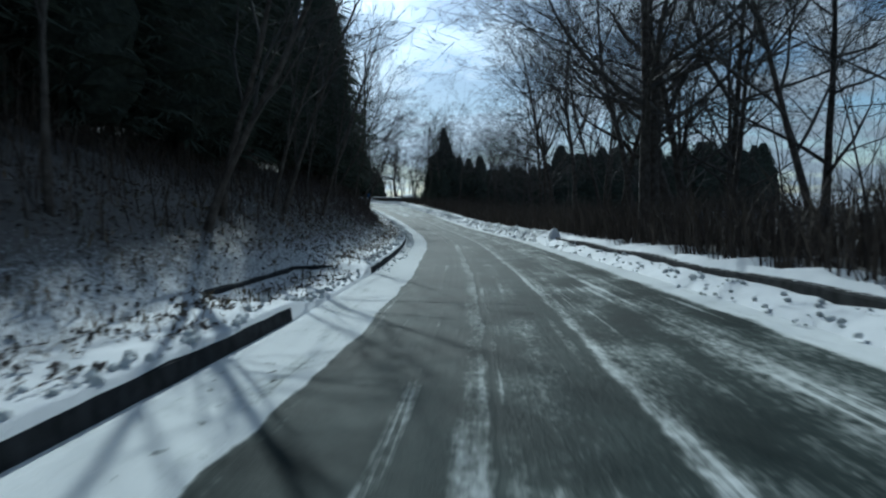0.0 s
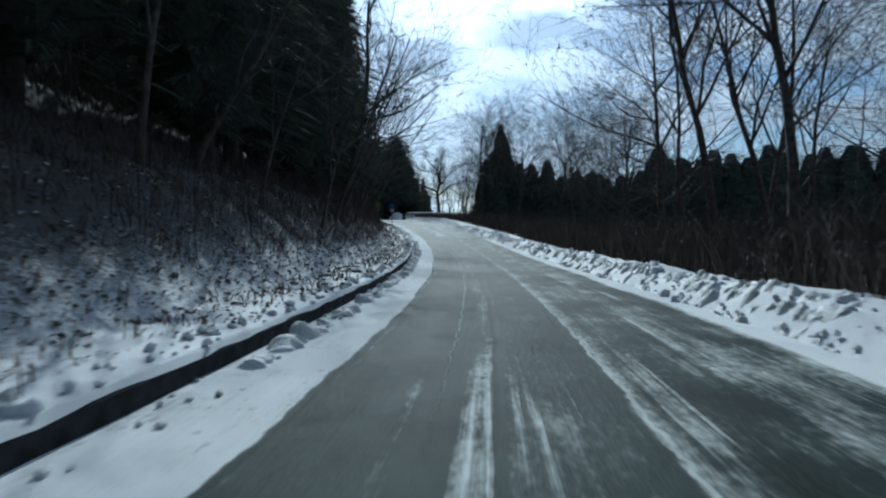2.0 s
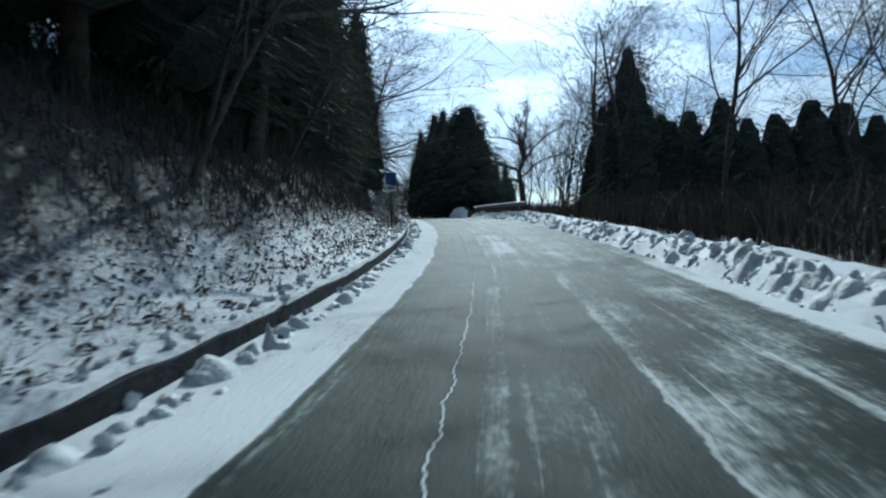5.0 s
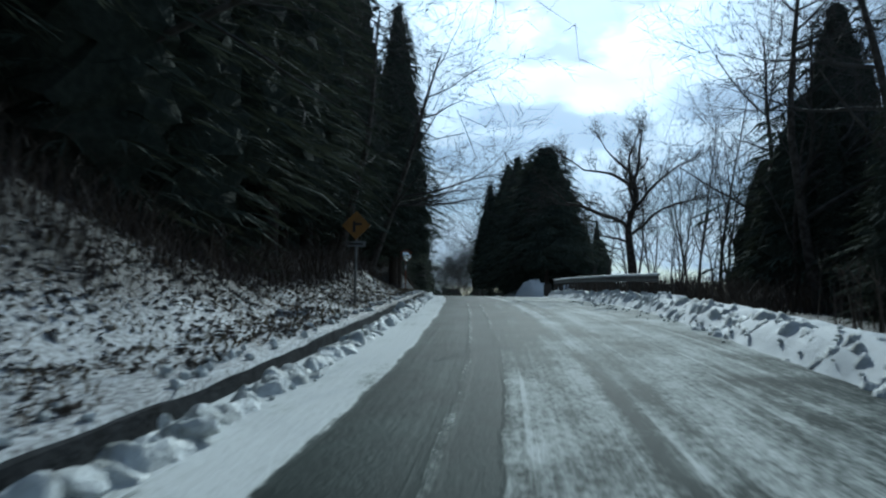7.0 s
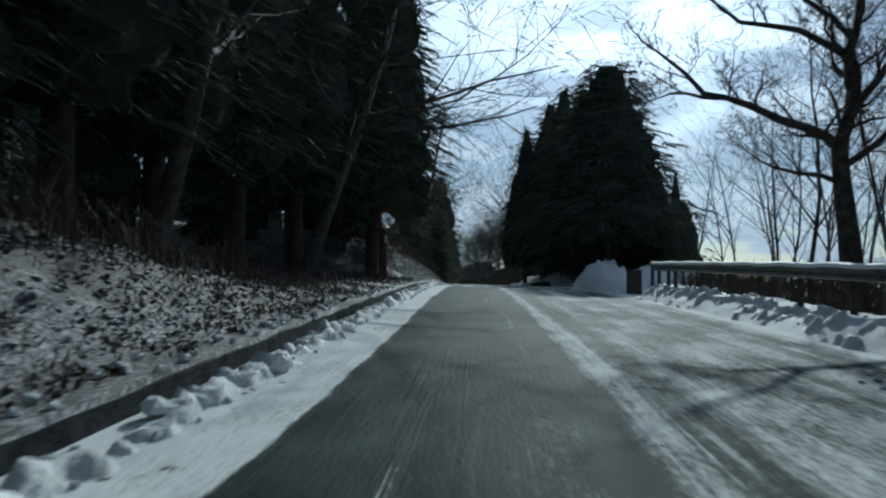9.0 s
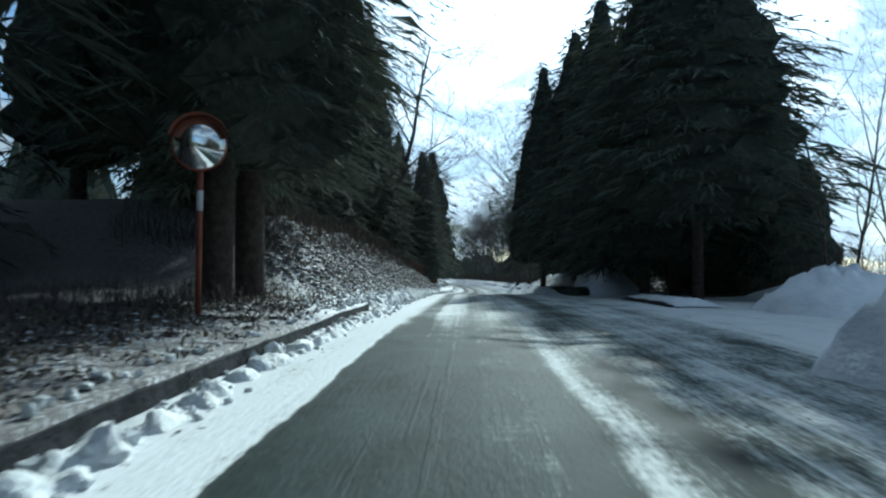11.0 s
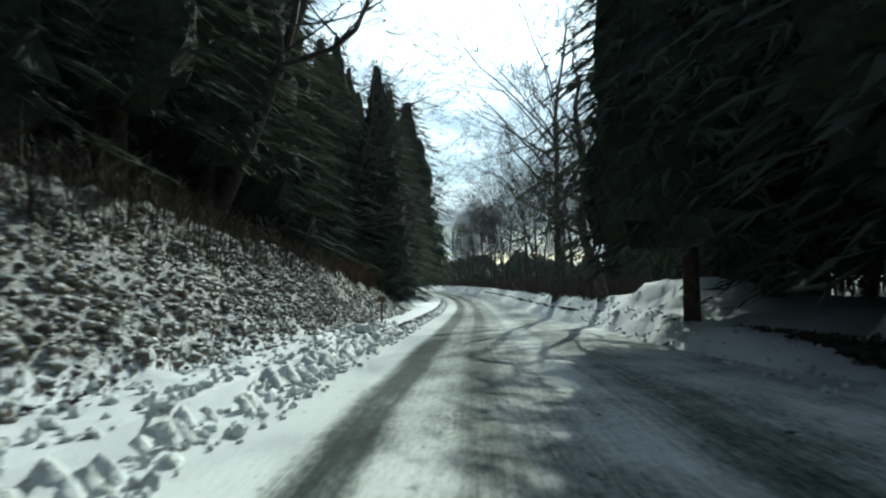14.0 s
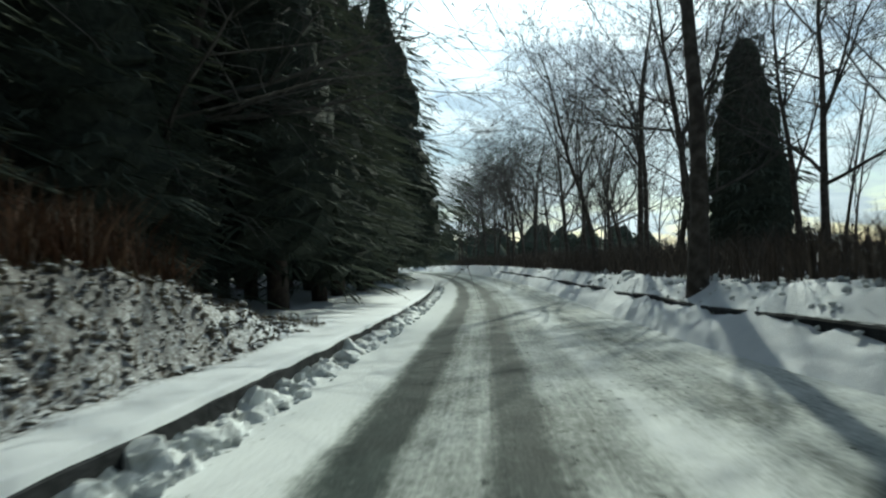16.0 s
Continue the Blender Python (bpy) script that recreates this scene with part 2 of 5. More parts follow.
CHUNK = material("dirty_snow", (0.66, 0.69, 0.70), 0.7, (0.42, 0.44, 0.42), 3.2, lo=0.42, hi=0.72, bump=0.6, bump_scale=20)
CONCRETE = material("kerb_concrete", (0.046, 0.048, 0.051), 0.9, (0.024, 0.025, 0.026), 5, bump=0.6, bump_scale=22, spec=0.03)
STEEL = material("galvanised", (0.17, 0.175, 0.18), 0.55, (0.11, 0.10, 0.09), 4, metal=0.3)
POST = material("dark_post", (0.09, 0.075, 0.06), 0.8, (0.05, 0.045, 0.04), 6)
WOOD = material("weathered_wood", (0.16, 0.10, 0.065), 0.85, (0.09, 0.06, 0.04), 9, bump=0.4, bump_scale=50)
BLUE = material("sign_blue", (0.02, 0.07, 0.20), 0.45, (0.035, 0.085, 0.19), 4)
WHITE = material("sign_white", (0.55, 0.56, 0.57), 0.5, (0.42, 0.42, 0.42), 5)
YELLOW = material("sign_yellow", (0.20, 0.10, 0.022), 0.5, (0.15, 0.08, 0.022), 5)
BLACK = material("sign_black", (0.02, 0.02, 0.02), 0.5)
ORANGE = material("mirror_orange", (0.22, 0.065, 0.035), 0.5, (0.15, 0.05, 0.03), 6)
MIRROR = material("mirror_glass", (0.85, 0.87, 0.88), 0.04, metal=1.0)


def snow_topped(m, lo, hi, grain=11.0):
    """Snow lies where a face looks up."""
    nt = m.node_tree
    N, L = nt.nodes.new, nt.links.new
    bsdf = nt.nodes["Principled BSDF"]
    earth = bsdf.inputs["Base Color"].links[0].from_socket
    geo, co = N("ShaderNodeNewGeometry"), N("ShaderNodeTexCoord")
    sep = N("ShaderNodeSeparateXYZ"); L(geo.outputs["True Normal"], sep.inputs[0])
    n = N("ShaderNodeTexNoise"); n.inputs["Scale"].default_value = grain; n.inputs["Detail"].default_value = 5
    L(co.outputs["Object"], n.inputs["Vector"])
    add = N("ShaderNodeMath"); add.operation = "MULTIPLY_ADD"; add.inputs[1].default_value = 1.1
    L(n.outputs["Fac"], add.inputs[0]); L(sep.outputs[2], add.inputs[2])
    mr = N("ShaderNodeMapRange"); mr.inputs[1].default_value, mr.inputs[2].default_value = lo, hi
    L(add.outputs[0], mr.inputs[0])
    mix = N("ShaderNodeMix"); mix.data_type = "RGBA"; mix.inputs[7].default_value = (0.76, 0.78, 0.80, 1)
    L(mr.outputs[0], mix.inputs[0]); L(earth, mix.inputs[6]); L(mix.outputs[2], bsdf.inputs["Base Color"])
    return m


def ground_material():
    """Snow with leaf litter and turf showing through, as far as the sheet's own litter layer says."""
    m = bpy.data.materials.new("snowy_ground")
    m.use_nodes = True
    nt = m.node_tree
    bsdf = nt.nodes["Principled BSDF"]
    N, L = nt.nodes.new, nt.links.new
    co = N("ShaderNodeTexCoord")
    at = N("ShaderNodeAttribute"); at.attribute_name = "litter"
    n = N("ShaderNodeTexNoise"); n.inputs["Scale"].default_value = 17.0; n.inputs["Detail"].default_value = 7; n.inputs["Roughness"].default_value = 0.72
    L(co.outputs["Object"], n.inputs["Vector"])
    add = N("ShaderNodeMath"); add.operation = "ADD"
    L(n.outputs["Fac"], add.inputs[0]); L(at.outputs["Fac"], add.inputs[1])
    mr = N("ShaderNodeMapRange"); mr.inputs[1].default_value, mr.inputs[2].default_value = 0.86, 1.06
    L(add.outputs[0], mr.inputs[0])
    dirt = N("ShaderNodeTexNoise"); dirt.inputs["Scale"].default_value = 9; dirt.inputs["Detail"].default_value = 6
    L(co.outputs["Object"], dirt.inputs["Vector"])
    r = N("ShaderNodeValToRGB")
    for p, c in ((0.35, (0.044, 0.041, 0.040, 1)), (0.52, (0.077, 0.070, 0.066, 1)), (0.7, (0.080, 0.077, 0.069, 1))):
        e = r.color_ramp.elements[0] if p == 0.35 else r.color_ramp.elements.new(p)
        e.position, e.color = p, c
    r.color_ramp.elements[-1].color = (0.118, 0.110, 0.10, 1)
    L(dirt.outputs["Fac"], r.inputs[0])
    sn = N("ShaderNodeTexNoise"); sn.inputs["Scale"].default_value = 1.3; sn.inputs["Detail"].default_value = 5
    L(co.outputs["Object"], sn.inputs["Vector"])
    sr = N("ShaderNodeValToRGB")
    sr.color_ramp.elements[0].color, sr.color_ramp.elements[1].color = (0.48, 0.51, 0.55, 1), (0.74, 0.76, 0.78, 1)
    L(sn.outputs["Fac"], sr.inputs[0])
    mix = N("ShaderNodeMix"); mix.data_type = "RGBA"
    L(mr.outputs[0], mix.inputs[0]); L(sr.outputs[0], mix.inputs[6]); L(r.outputs[0], mix.inputs[7])
    L(mix.outputs[2], bsdf.inputs["Base Color"])
    bsdf.inputs["Roughness"].default_value = 0.8
    b = N("ShaderNodeBump"); b.inputs["Strength"].default_value = 0.6; b.inputs["Distance"].default_value = 0.03
    L(n.outputs["Fac"], b.inputs["Height"]); L(b.outputs[0], bsdf.inputs["Normal"])
    return m


def road_material():
    """Icy asphalt: wheel tracks worn dark, snow left on the shoulders, between the tracks and along the middle."""
    m = bpy.data.materials.new("icy_road")
    m.use_nodes = True
    nt = m.node_tree
    bsdf = nt.nodes["Principled BSDF"]
    N, L = nt.nodes.new, nt.links.new

    def math_node(op, a, b):
        k = N("ShaderNodeMath"); k.operation = op
        for i, v in enumerate((a, b)):
            if isinstance(v, (int, float)):
                k.inputs[i].default_value = v
            else:
                L(v, k.inputs[i])
        return k.outputs[0]

    def ramp(v, stops):
        k = N("ShaderNodeValToRGB")
        els = k.color_ramp.elements
        for i, (p, c) in enumerate(stops):
            e = els[i] if i < 2 else els.new(p)
            e.position, e.color = p, (c, c, c, 1)
        L(v, k.inputs[0])
        return k.outputs[0]

    def noise_tex(sx, sy, detail=5, rough=0.55, off=0.0):
        mp = N("ShaderNodeMapping"); mp.inputs["Scale"].default_value = (sx, sy, 1); mp.inputs["Location"].default_value = (off, off, 0)
        L(uv.outputs[0], mp.inputs[0])
        n = N("ShaderNodeTexNoise"); n.inputs["Scale"].default_value = 1; n.inputs["Detail"].default_value = detail; n.inputs["Roughness"].default_value = rough
        L(mp.outputs[0], n.inputs["Vector"])
        return n.outputs["Fac"]

    uv = N("ShaderNodeUVMap"); uv.uv_map = "along"
    sep = N("ShaderNodeSeparateXYZ"); L(uv.outputs[0], sep.inputs[0])
    along, lat = sep.outputs[0], sep.outputs[1]
    wander = math_node("MULTIPLY", math_node("SUBTRACT", noise_tex(0.06, 0.0, 3), 0.5), 0.45)
    fine = math_node("MULTIPLY", math_node("SUBTRACT", noise_tex(0.7, 1.6, 6, 0.65, 9.0), 0.5), 0.22)
    l2 = math_node("ADD", math_node("ADD", lat, wander), fine)
    u = math_node("DIVIDE", math_node("ADD", l2, 3.0), 9.0)      # -3 m .. 6 m
    P = lambda x: (x + 3.0) / 9.0
    bits = lambda *q: ramp(u, [(P(a), b) for a, b in q])
    first = bits((-1.52, 1.0), (-1.46, 0.04), (-1.40, 0.46), (-1.32, 0.18), (-0.78, 0.18), (-0.62, 0.36), (-0.50, 0.08), (-0.28, 0.22), (-0.20, 0.50), (-0.05, 0.54), (0.02, 0.18), (0.10, 0.44), (0.18, 0.32), (0.45, 0.40), (0.85, 0.26), (0.97, 0.26), (1.04, 0.60), (1.14, 0.54), (1.28, 0.42), (1.7, 0.40), (2.05, 0.44), (2.2, 0.52), (2.45, 0.48), (2.8, 0.40), (3.1, 0.4), (3.3, 1.0))
    second = bits((-1.46, 1.0), (-1.38, 0.06), (-1.2, 0.16), (-0.78, 0.20), (-0.72, 0.02), (-0.58, 0.02), (-0.54, 0.42), (-0.48, 0.42), (-0.44, 0.02), (-0.12, 0.03), (-0.08, 0.60), (0.55, 0.66), (0.80, 0.74), (0.98, 0.34), (1.12, 0.62), (1.3, 0.48), (1.5, 0.64), (2.1, 0.56), (2.6, 0.52), (3.2, 0.46), (3.7, 0.52), (3.9, 1.0))
    middle = bits((-1.44, 1.0), (-1.36, 0.03), (-0.62, 0.06), (-0.575, 0.52), (-0.545, 0.50), (-0.50, 0.05), (-0.20, 0.08), (-0.165, 0.55), (-0.125, 0.50), (-0.08, 0.12), (0.1, 0.34), (0.2, 0.34), (0.42, 0.46), (0.75, 0.32), (0.88, 0.36), (1.05, 0.72), (1.22, 0.74), (1.36, 0.54), (1.6, 0.48), (1.85, 0.68), (2.3, 0.60), (2.8, 0.68), (3.2, 0.57), (3.6, 0.66), (4.2, 0.54), (4.7, 0.7), (4.9, 1.0))
    bare_lane = bits((-1.44, 1.0), (-1.36, 0.03), (-0.6, 0.08), (-0.3, 0.05), (0.0, 0.10), (0.15, 0.30), (0.4, 0.36), (0.6, 0.22), (0.8, 0.20), (0.92, 0.34), (1.05, 0.68), (1.22, 0.72), (1.36, 0.46), (1.6, 0.36), (1.85, 0.66), (2.3, 0.54), (2.8, 0.66), (3.2, 0.50), (3.6, 0.64), (4.2, 0.46), (4.7, 0.7), (4.9, 1.0))
    third = bits((-1.40, 1.0), (-1.22, 0.56), (-1.05, 0.34), (-0.78, 0.33), (-0.66, 0.56), (-0.45, 0.64), (-0.12, 0.58), (0.02, 0.42), (0.25, 0.40), (0.5, 0.60), (1.0, 0.64), (1.2, 0.80), (1.45, 0.76), (1.8, 0.64), (2.3, 0.60), (2.7, 0.66), (3.4, 0.74), (4.4, 0.70), (5.6, 0.9))

    packed = bits((-1.40, 1.0), (-1.22, 0.70), (-1.05, 0.46), (-0.78, 0.46), (-0.66, 0.74), (-0.45, 0.80), (-0.12, 0.70), (0.05, 0.52), (0.5, 0.62), (1.0, 0.60), (1.6, 0.64), (1.95, 0.46), (2.35, 0.42), (2.7, 0.60), (3.4, 0.66), (4.4, 0.60), (5.6, 0.85))

    def mixf(f, a, b):
        k = N("ShaderNodeMix"); k.data_type = "RGBA"
        L(f, k.inputs[0]); L(a, k.inputs[6]); L(b, k.inputs[7])
        return k.outputs[2]

    def ease(a, b):
        k = N("ShaderNodeMapRange"); k.inputs[1].default_value, k.inputs[2].default_value = a, b
        L(along, k.inputs[0])
        return k.outputs[0]

    cover = mixf(ease(184, 194), mixf(ease(151, 164), mixf(ease(124, 129), mixf(ease(106, 114), mixf(ease(84, 93), first, second), middle), bare_lane), packed), third)
    calm = N("ShaderNodeMapRange")
    for k, v in enumerate((148.0, 166.0, 0.95, 0.5)):
        calm.inputs[k + 1].default_value = v
    L(along, calm.inputs[0])
    streak = noise_tex(0.12, 4.5, 6, 0.62, 3.0)
    thin = noise_tex(0.22, 15.0, 4, 0.6, 13.0)
    patch = noise_tex(0.45, 0.9, 7, 0.66, 21.0)
    grit = noise_tex(7, 16, 5, 0.7, 2.0)
    rough_sum = math_node("ADD", math_node("MULTIPLY", math_node("SUBTRACT", streak, 0.5), 0.38), math_node("MULTIPLY", math_node("SUBTRACT", patch, 0.5), 0.85))
    rough_sum = math_node("ADD", rough_sum, math_node("MULTIPLY", math_node("SUBTRACT", thin, 0.5), 0.22))
    rough_sum = math_node("ADD", rough_sum, math_node("MULTIPLY", math_node("SUBTRACT", grit, 0.5), 0.55))
    total = math_node("ADD", cover, math_node("MULTIPLY", rough_sum, math_node("MULTIPLY", math_node("ADD", math_node("MULTIPLY", cover, 1.0), 0.75), calm.outputs[0])))
    # thawed flecks and a tyre line on the snowy shoulder
    fleck = N("ShaderNodeMapRange"); fleck.inputs[1].default_value, fleck.inputs[2].default_value = 0.63, 0.70
    L(noise_tex(5.0, 6.5, 3, 0.55, 91.0), fleck.inputs[0])
    shoulder = N("ShaderNodeMapRange"); shoulder.inputs[1].default_value, shoulder.inputs[2].default_value = -1.75, -1.95
    L(lat, shoulder.inputs[0])
    here = N("ShaderNodeMapRange"); here.inputs[1].default_value, here.inputs[2].default_value = 0.45, 0.6
    L(noise_tex(0.3, 0.8, 3, 0.5, 111.0), here.inputs[0])
    total = math_node("SUBTRACT", total, math_node("MULTIPLY", math_node("MULTIPLY", fleck.outputs[0], here.outputs[0]), math_node("ADD", math_node("MULTIPLY", shoulder.outputs[0], 0.35), 0.35)))
    # thin drifted lines of snow along the road
    line = N("ShaderNodeMapRange"); line.inputs[1].default_value, line.inputs[2].default_value = 0.585, 0.64
    L(noise_tex(0.10, 6.5, 3, 0.5, 57.0), line.inputs[0])
    gate = N("ShaderNodeMapRange"); gate.inputs[1].default_value, gate.inputs[2].default_value = 0.40, 0.58
    L(noise_tex(0.25, 0.9, 5, 0.6, 71.0), gate.inputs[0])
    drift = math_node("MULTIPLY", math_node("MULTIPLY", line.outputs[0], gate.outputs[0]), math_node("SUBTRACT", 1.0, math_node("MULTIPLY", ease(148, 164), 0.75)))
    total = math_node("ADD", total, math_node("MULTIPLY", drift, 0.2))
    # snow caught in the cracks of the old surface
    warp = N("ShaderNodeMapping"); warp.inputs["Scale"].default_value = (4.0, 1.9, 1)
    jit = N("ShaderNodeTexNoise"); jit.inputs["Scale"].default_value = 2.2; jit.inputs["Detail"].default_value = 4
    L(uv.outputs[0], jit.inputs["Vector"])
    mv = N("ShaderNodeMix"); mv.data_type = "RGBA"; mv.blend_type = "ADD"; mv.inputs[0].default_value = 0.25
    L(uv.outputs[0], mv.inputs[6]); L(jit.outputs["Color"], mv.inputs[7])
    L(mv.outputs[2], warp.inputs[0])
    vor = N("ShaderNodeTexVoronoi"); vor.feature = "DISTANCE_TO_EDGE"; vor.inputs["Scale"].default_value = 1.0
    L(warp.outputs[0], vor.inputs["Vector"])
    crack = N("ShaderNodeMapRange"); crack.inputs[1].default_value, crack.inputs[2].default_value, crack.inputs[3].default_value, crack.inputs[4].default_value = 0.015, 0.05, 1.0, 0.0
    L(vor.outputs["Distance"], crack.inputs[0])
    zone = noise_tex(0.05, 0.25, 3, 0.5, 40.0)
    zr = N("ShaderNodeMapRange"); zr.inputs[1].default_value, zr.inputs[2].default_value = 0.34, 0.47
    L(zone, zr.inputs[0])
    broken = math_node("SUBTRACT", ease(46, 54), ease(65, 72))
    broken = math_node("ADD", math_node("MULTIPLY", broken, 0.85), math_node("MULTIPLY", math_node("SUBTRACT", ease(20, 24), ease(30, 36)), 0.3))
    beside = bits((-1.3, 0.0), (-1.0, 0.7), (-0.6, 1.0), (-0.25, 0.9), (-0.1, 0.15), (0.35, 0.15), (0.55, 1.0), (1.0, 1.0), (1.4, 0.35), (1.9, 0.1), (3.0, 0.0))
    crackle = math_node("MULTIPLY", math_node("MULTIPLY", crack.outputs[0], math_node("MULTIPLY", zr.outputs[0], beside)), broken)
    total = math_node("MAXIMUM", total, math_node("MULTIPLY", crackle, 0.8))
    # two long ragged seams that hold snow
    jog = math_node("ADD", math_node("MULTIPLY", math_node("SUBTRACT", noise_tex(0.9, 0.0, 6, 0.7, 33.0), 0.5), 0.30), math_node("MULTIPLY", math_node("SUBTRACT", noise_tex(6.0, 0.0, 3, 0.6, 5.0), 0.5), 0.07))
    for mid, width, s0, s1, s2, s3, much in ((-0.43, 0.012, 28, 40, 84, 92, 0.9), (1.05, 0.03, 4, 14, 78, 90, 0.75), (0.08, 0.010, 48, 54, 68, 76, 0.7)):
        off = math_node("ABSOLUTE", math_node("SUBTRACT", math_node("ADD", lat, jog), mid), 0.0)
        near = N("ShaderNodeMapRange"); near.inputs[1].default_value, near.inputs[2].default_value, near.inputs[3].default_value, near.inputs[4].default_value = width * 0.5, width * 1.6, 1.0, 0.0
        L(off, near.inputs[0])
        seam = math_node("MULTIPLY", near.outputs[0], math_node("SUBTRACT", ease(s0, s1), ease(s2, s3)))
        total = math_node("MAXIMUM", total, math_node("MULTIPLY", math_node("MULTIPLY", seam, math_node("ADD", patch, 0.4)), much))
    mask = N("ShaderNodeMapRange"); mask.interpolation_type = "SMOOTHSTEP"
    mask.inputs[1].default_value, mask.inputs[2].default_value = 0.36, 0.82
    L(total, mask.inputs[0])
    ice = N("ShaderNodeValToRGB")
    ice.color_ramp.elements[0].color, ice.color_ramp.elements[1].color = (0.016, 0.023, 0.022, 1), (0.050, 0.066, 0.062, 1)
    ice.color_ramp.elements[0].position, ice.color_ramp.elements[1].position = 0.36, 0.72
    L(patch, ice.inputs[0])
    snow = N("ShaderNodeValToRGB")
    snow.color_ramp.elements[0].color, snow.color_ramp.elements[1].color = (0.44, 0.47, 0.44, 1), (0.68, 0.70, 0.70, 1)
    L(total, snow.inputs[0])
    snow.color_ramp.elements[0].position, snow.color_ramp.elements[1].position = 0.45, 0.95
    col = N("ShaderNodeMix"); col.data_type = "RGBA"
    L(mask.outputs[0], col.inputs[0]); L(ice.outputs[0], col.inputs[6]); L(snow.outputs[0], col.inputs[7])
    L(col.outputs[2], bsdf.inputs["Base Color"])
    rr = N("ShaderNodeMapRange"); rr.inputs[3].default_value, rr.inputs[4].default_value = 0.68, 0.85
    L(mask.outputs[0], rr.inputs[0]); L(rr.outputs[0], bsdf.inputs["Roughness"])
    bsdf.inputs["Specular IOR Level"].default_value = 0.02
    b = N("ShaderNodeBump"); b.inputs["Strength"].default_value = 0.6; b.inputs["Distance"].default_value = 0.02
    L(math_node("ADD", total, math_node("MULTIPLY", grit, 0.5)), b.inputs["Height"]); L(b.outputs[0], bsdf.inputs["Normal"])
    return m


GROUND, ROAD = ground_material(), road_material()
CLOD = snow_topped(material("snowy_clod", (0.13, 0.115, 0.095), 0.9, (0.23, 0.205, 0.165), 5.0, island=0.3, bump=0.8, bump_scale=26), 1.10, 1.50)
snow_topped(CONCRETE, 1.56, 1.70, 6.0)


# ---- mesh helpers ----
def mesh_of(name, verts, faces, mat, smooth=False):
    me = bpy.data.meshes.new(name)
    me.from_pydata([tuple(v) for v in verts], [], [tuple(f) for f in faces])
    me.materials.append(mat)
    if smooth:
        me.polygons.foreach_set("use_smooth", [True] * len(me.polygons))
    me.update()
    return me


def part(name, me, parent, label="", m=None):
    ob = new(name, me)
    ob.parent = parent
    if m is not None:
        ob.matrix_basis = m
    return tagged(ob, label) if label else ob


def empty(name, label, category, group="", kind=""):
    return tagged(new(name), label, category, group, kind)


def boxy(sx, sy, sz, bevel=0.01, at=(0, 0, 0)):
    """A bevelled box as a bmesh, resting at z = at[2]."""
    bm = bmesh.new()
    bmesh.ops.create_cube(bm, size=1)
    for v in bm.verts:
        v.co = (v.co.x * sx + at[0], v.co.y * sy + at[1], (v.co.z + 0.5) * sz + at[2])
    if bevel:
        bmesh.ops.bevel(bm, geom=bm.edges[:], offset=bevel, segments=2, affect="EDGES")
    return bm


def rod(r, h, at=(0, 0, 0), n=10, r2=None):
    bm = bmesh.new()
    bmesh.ops.create_cone(bm, cap_ends=True, segments=n, radius1=r, radius2=r if r2 is None else r2, depth=h)
    bmesh.ops.translate(bm, verts=bm.verts, vec=(at[0], at[1], at[2] + h / 2))
    return bm


def finish(name, bm, mat, smooth=False):
    me = bpy.data.meshes.new(name)
    bm.to_mesh(me)
    bm.free()
    me.materials.append(mat)
    if smooth:
        me.polygons.foreach_set("use_smooth", [True] * len(me.polygons))
    return me


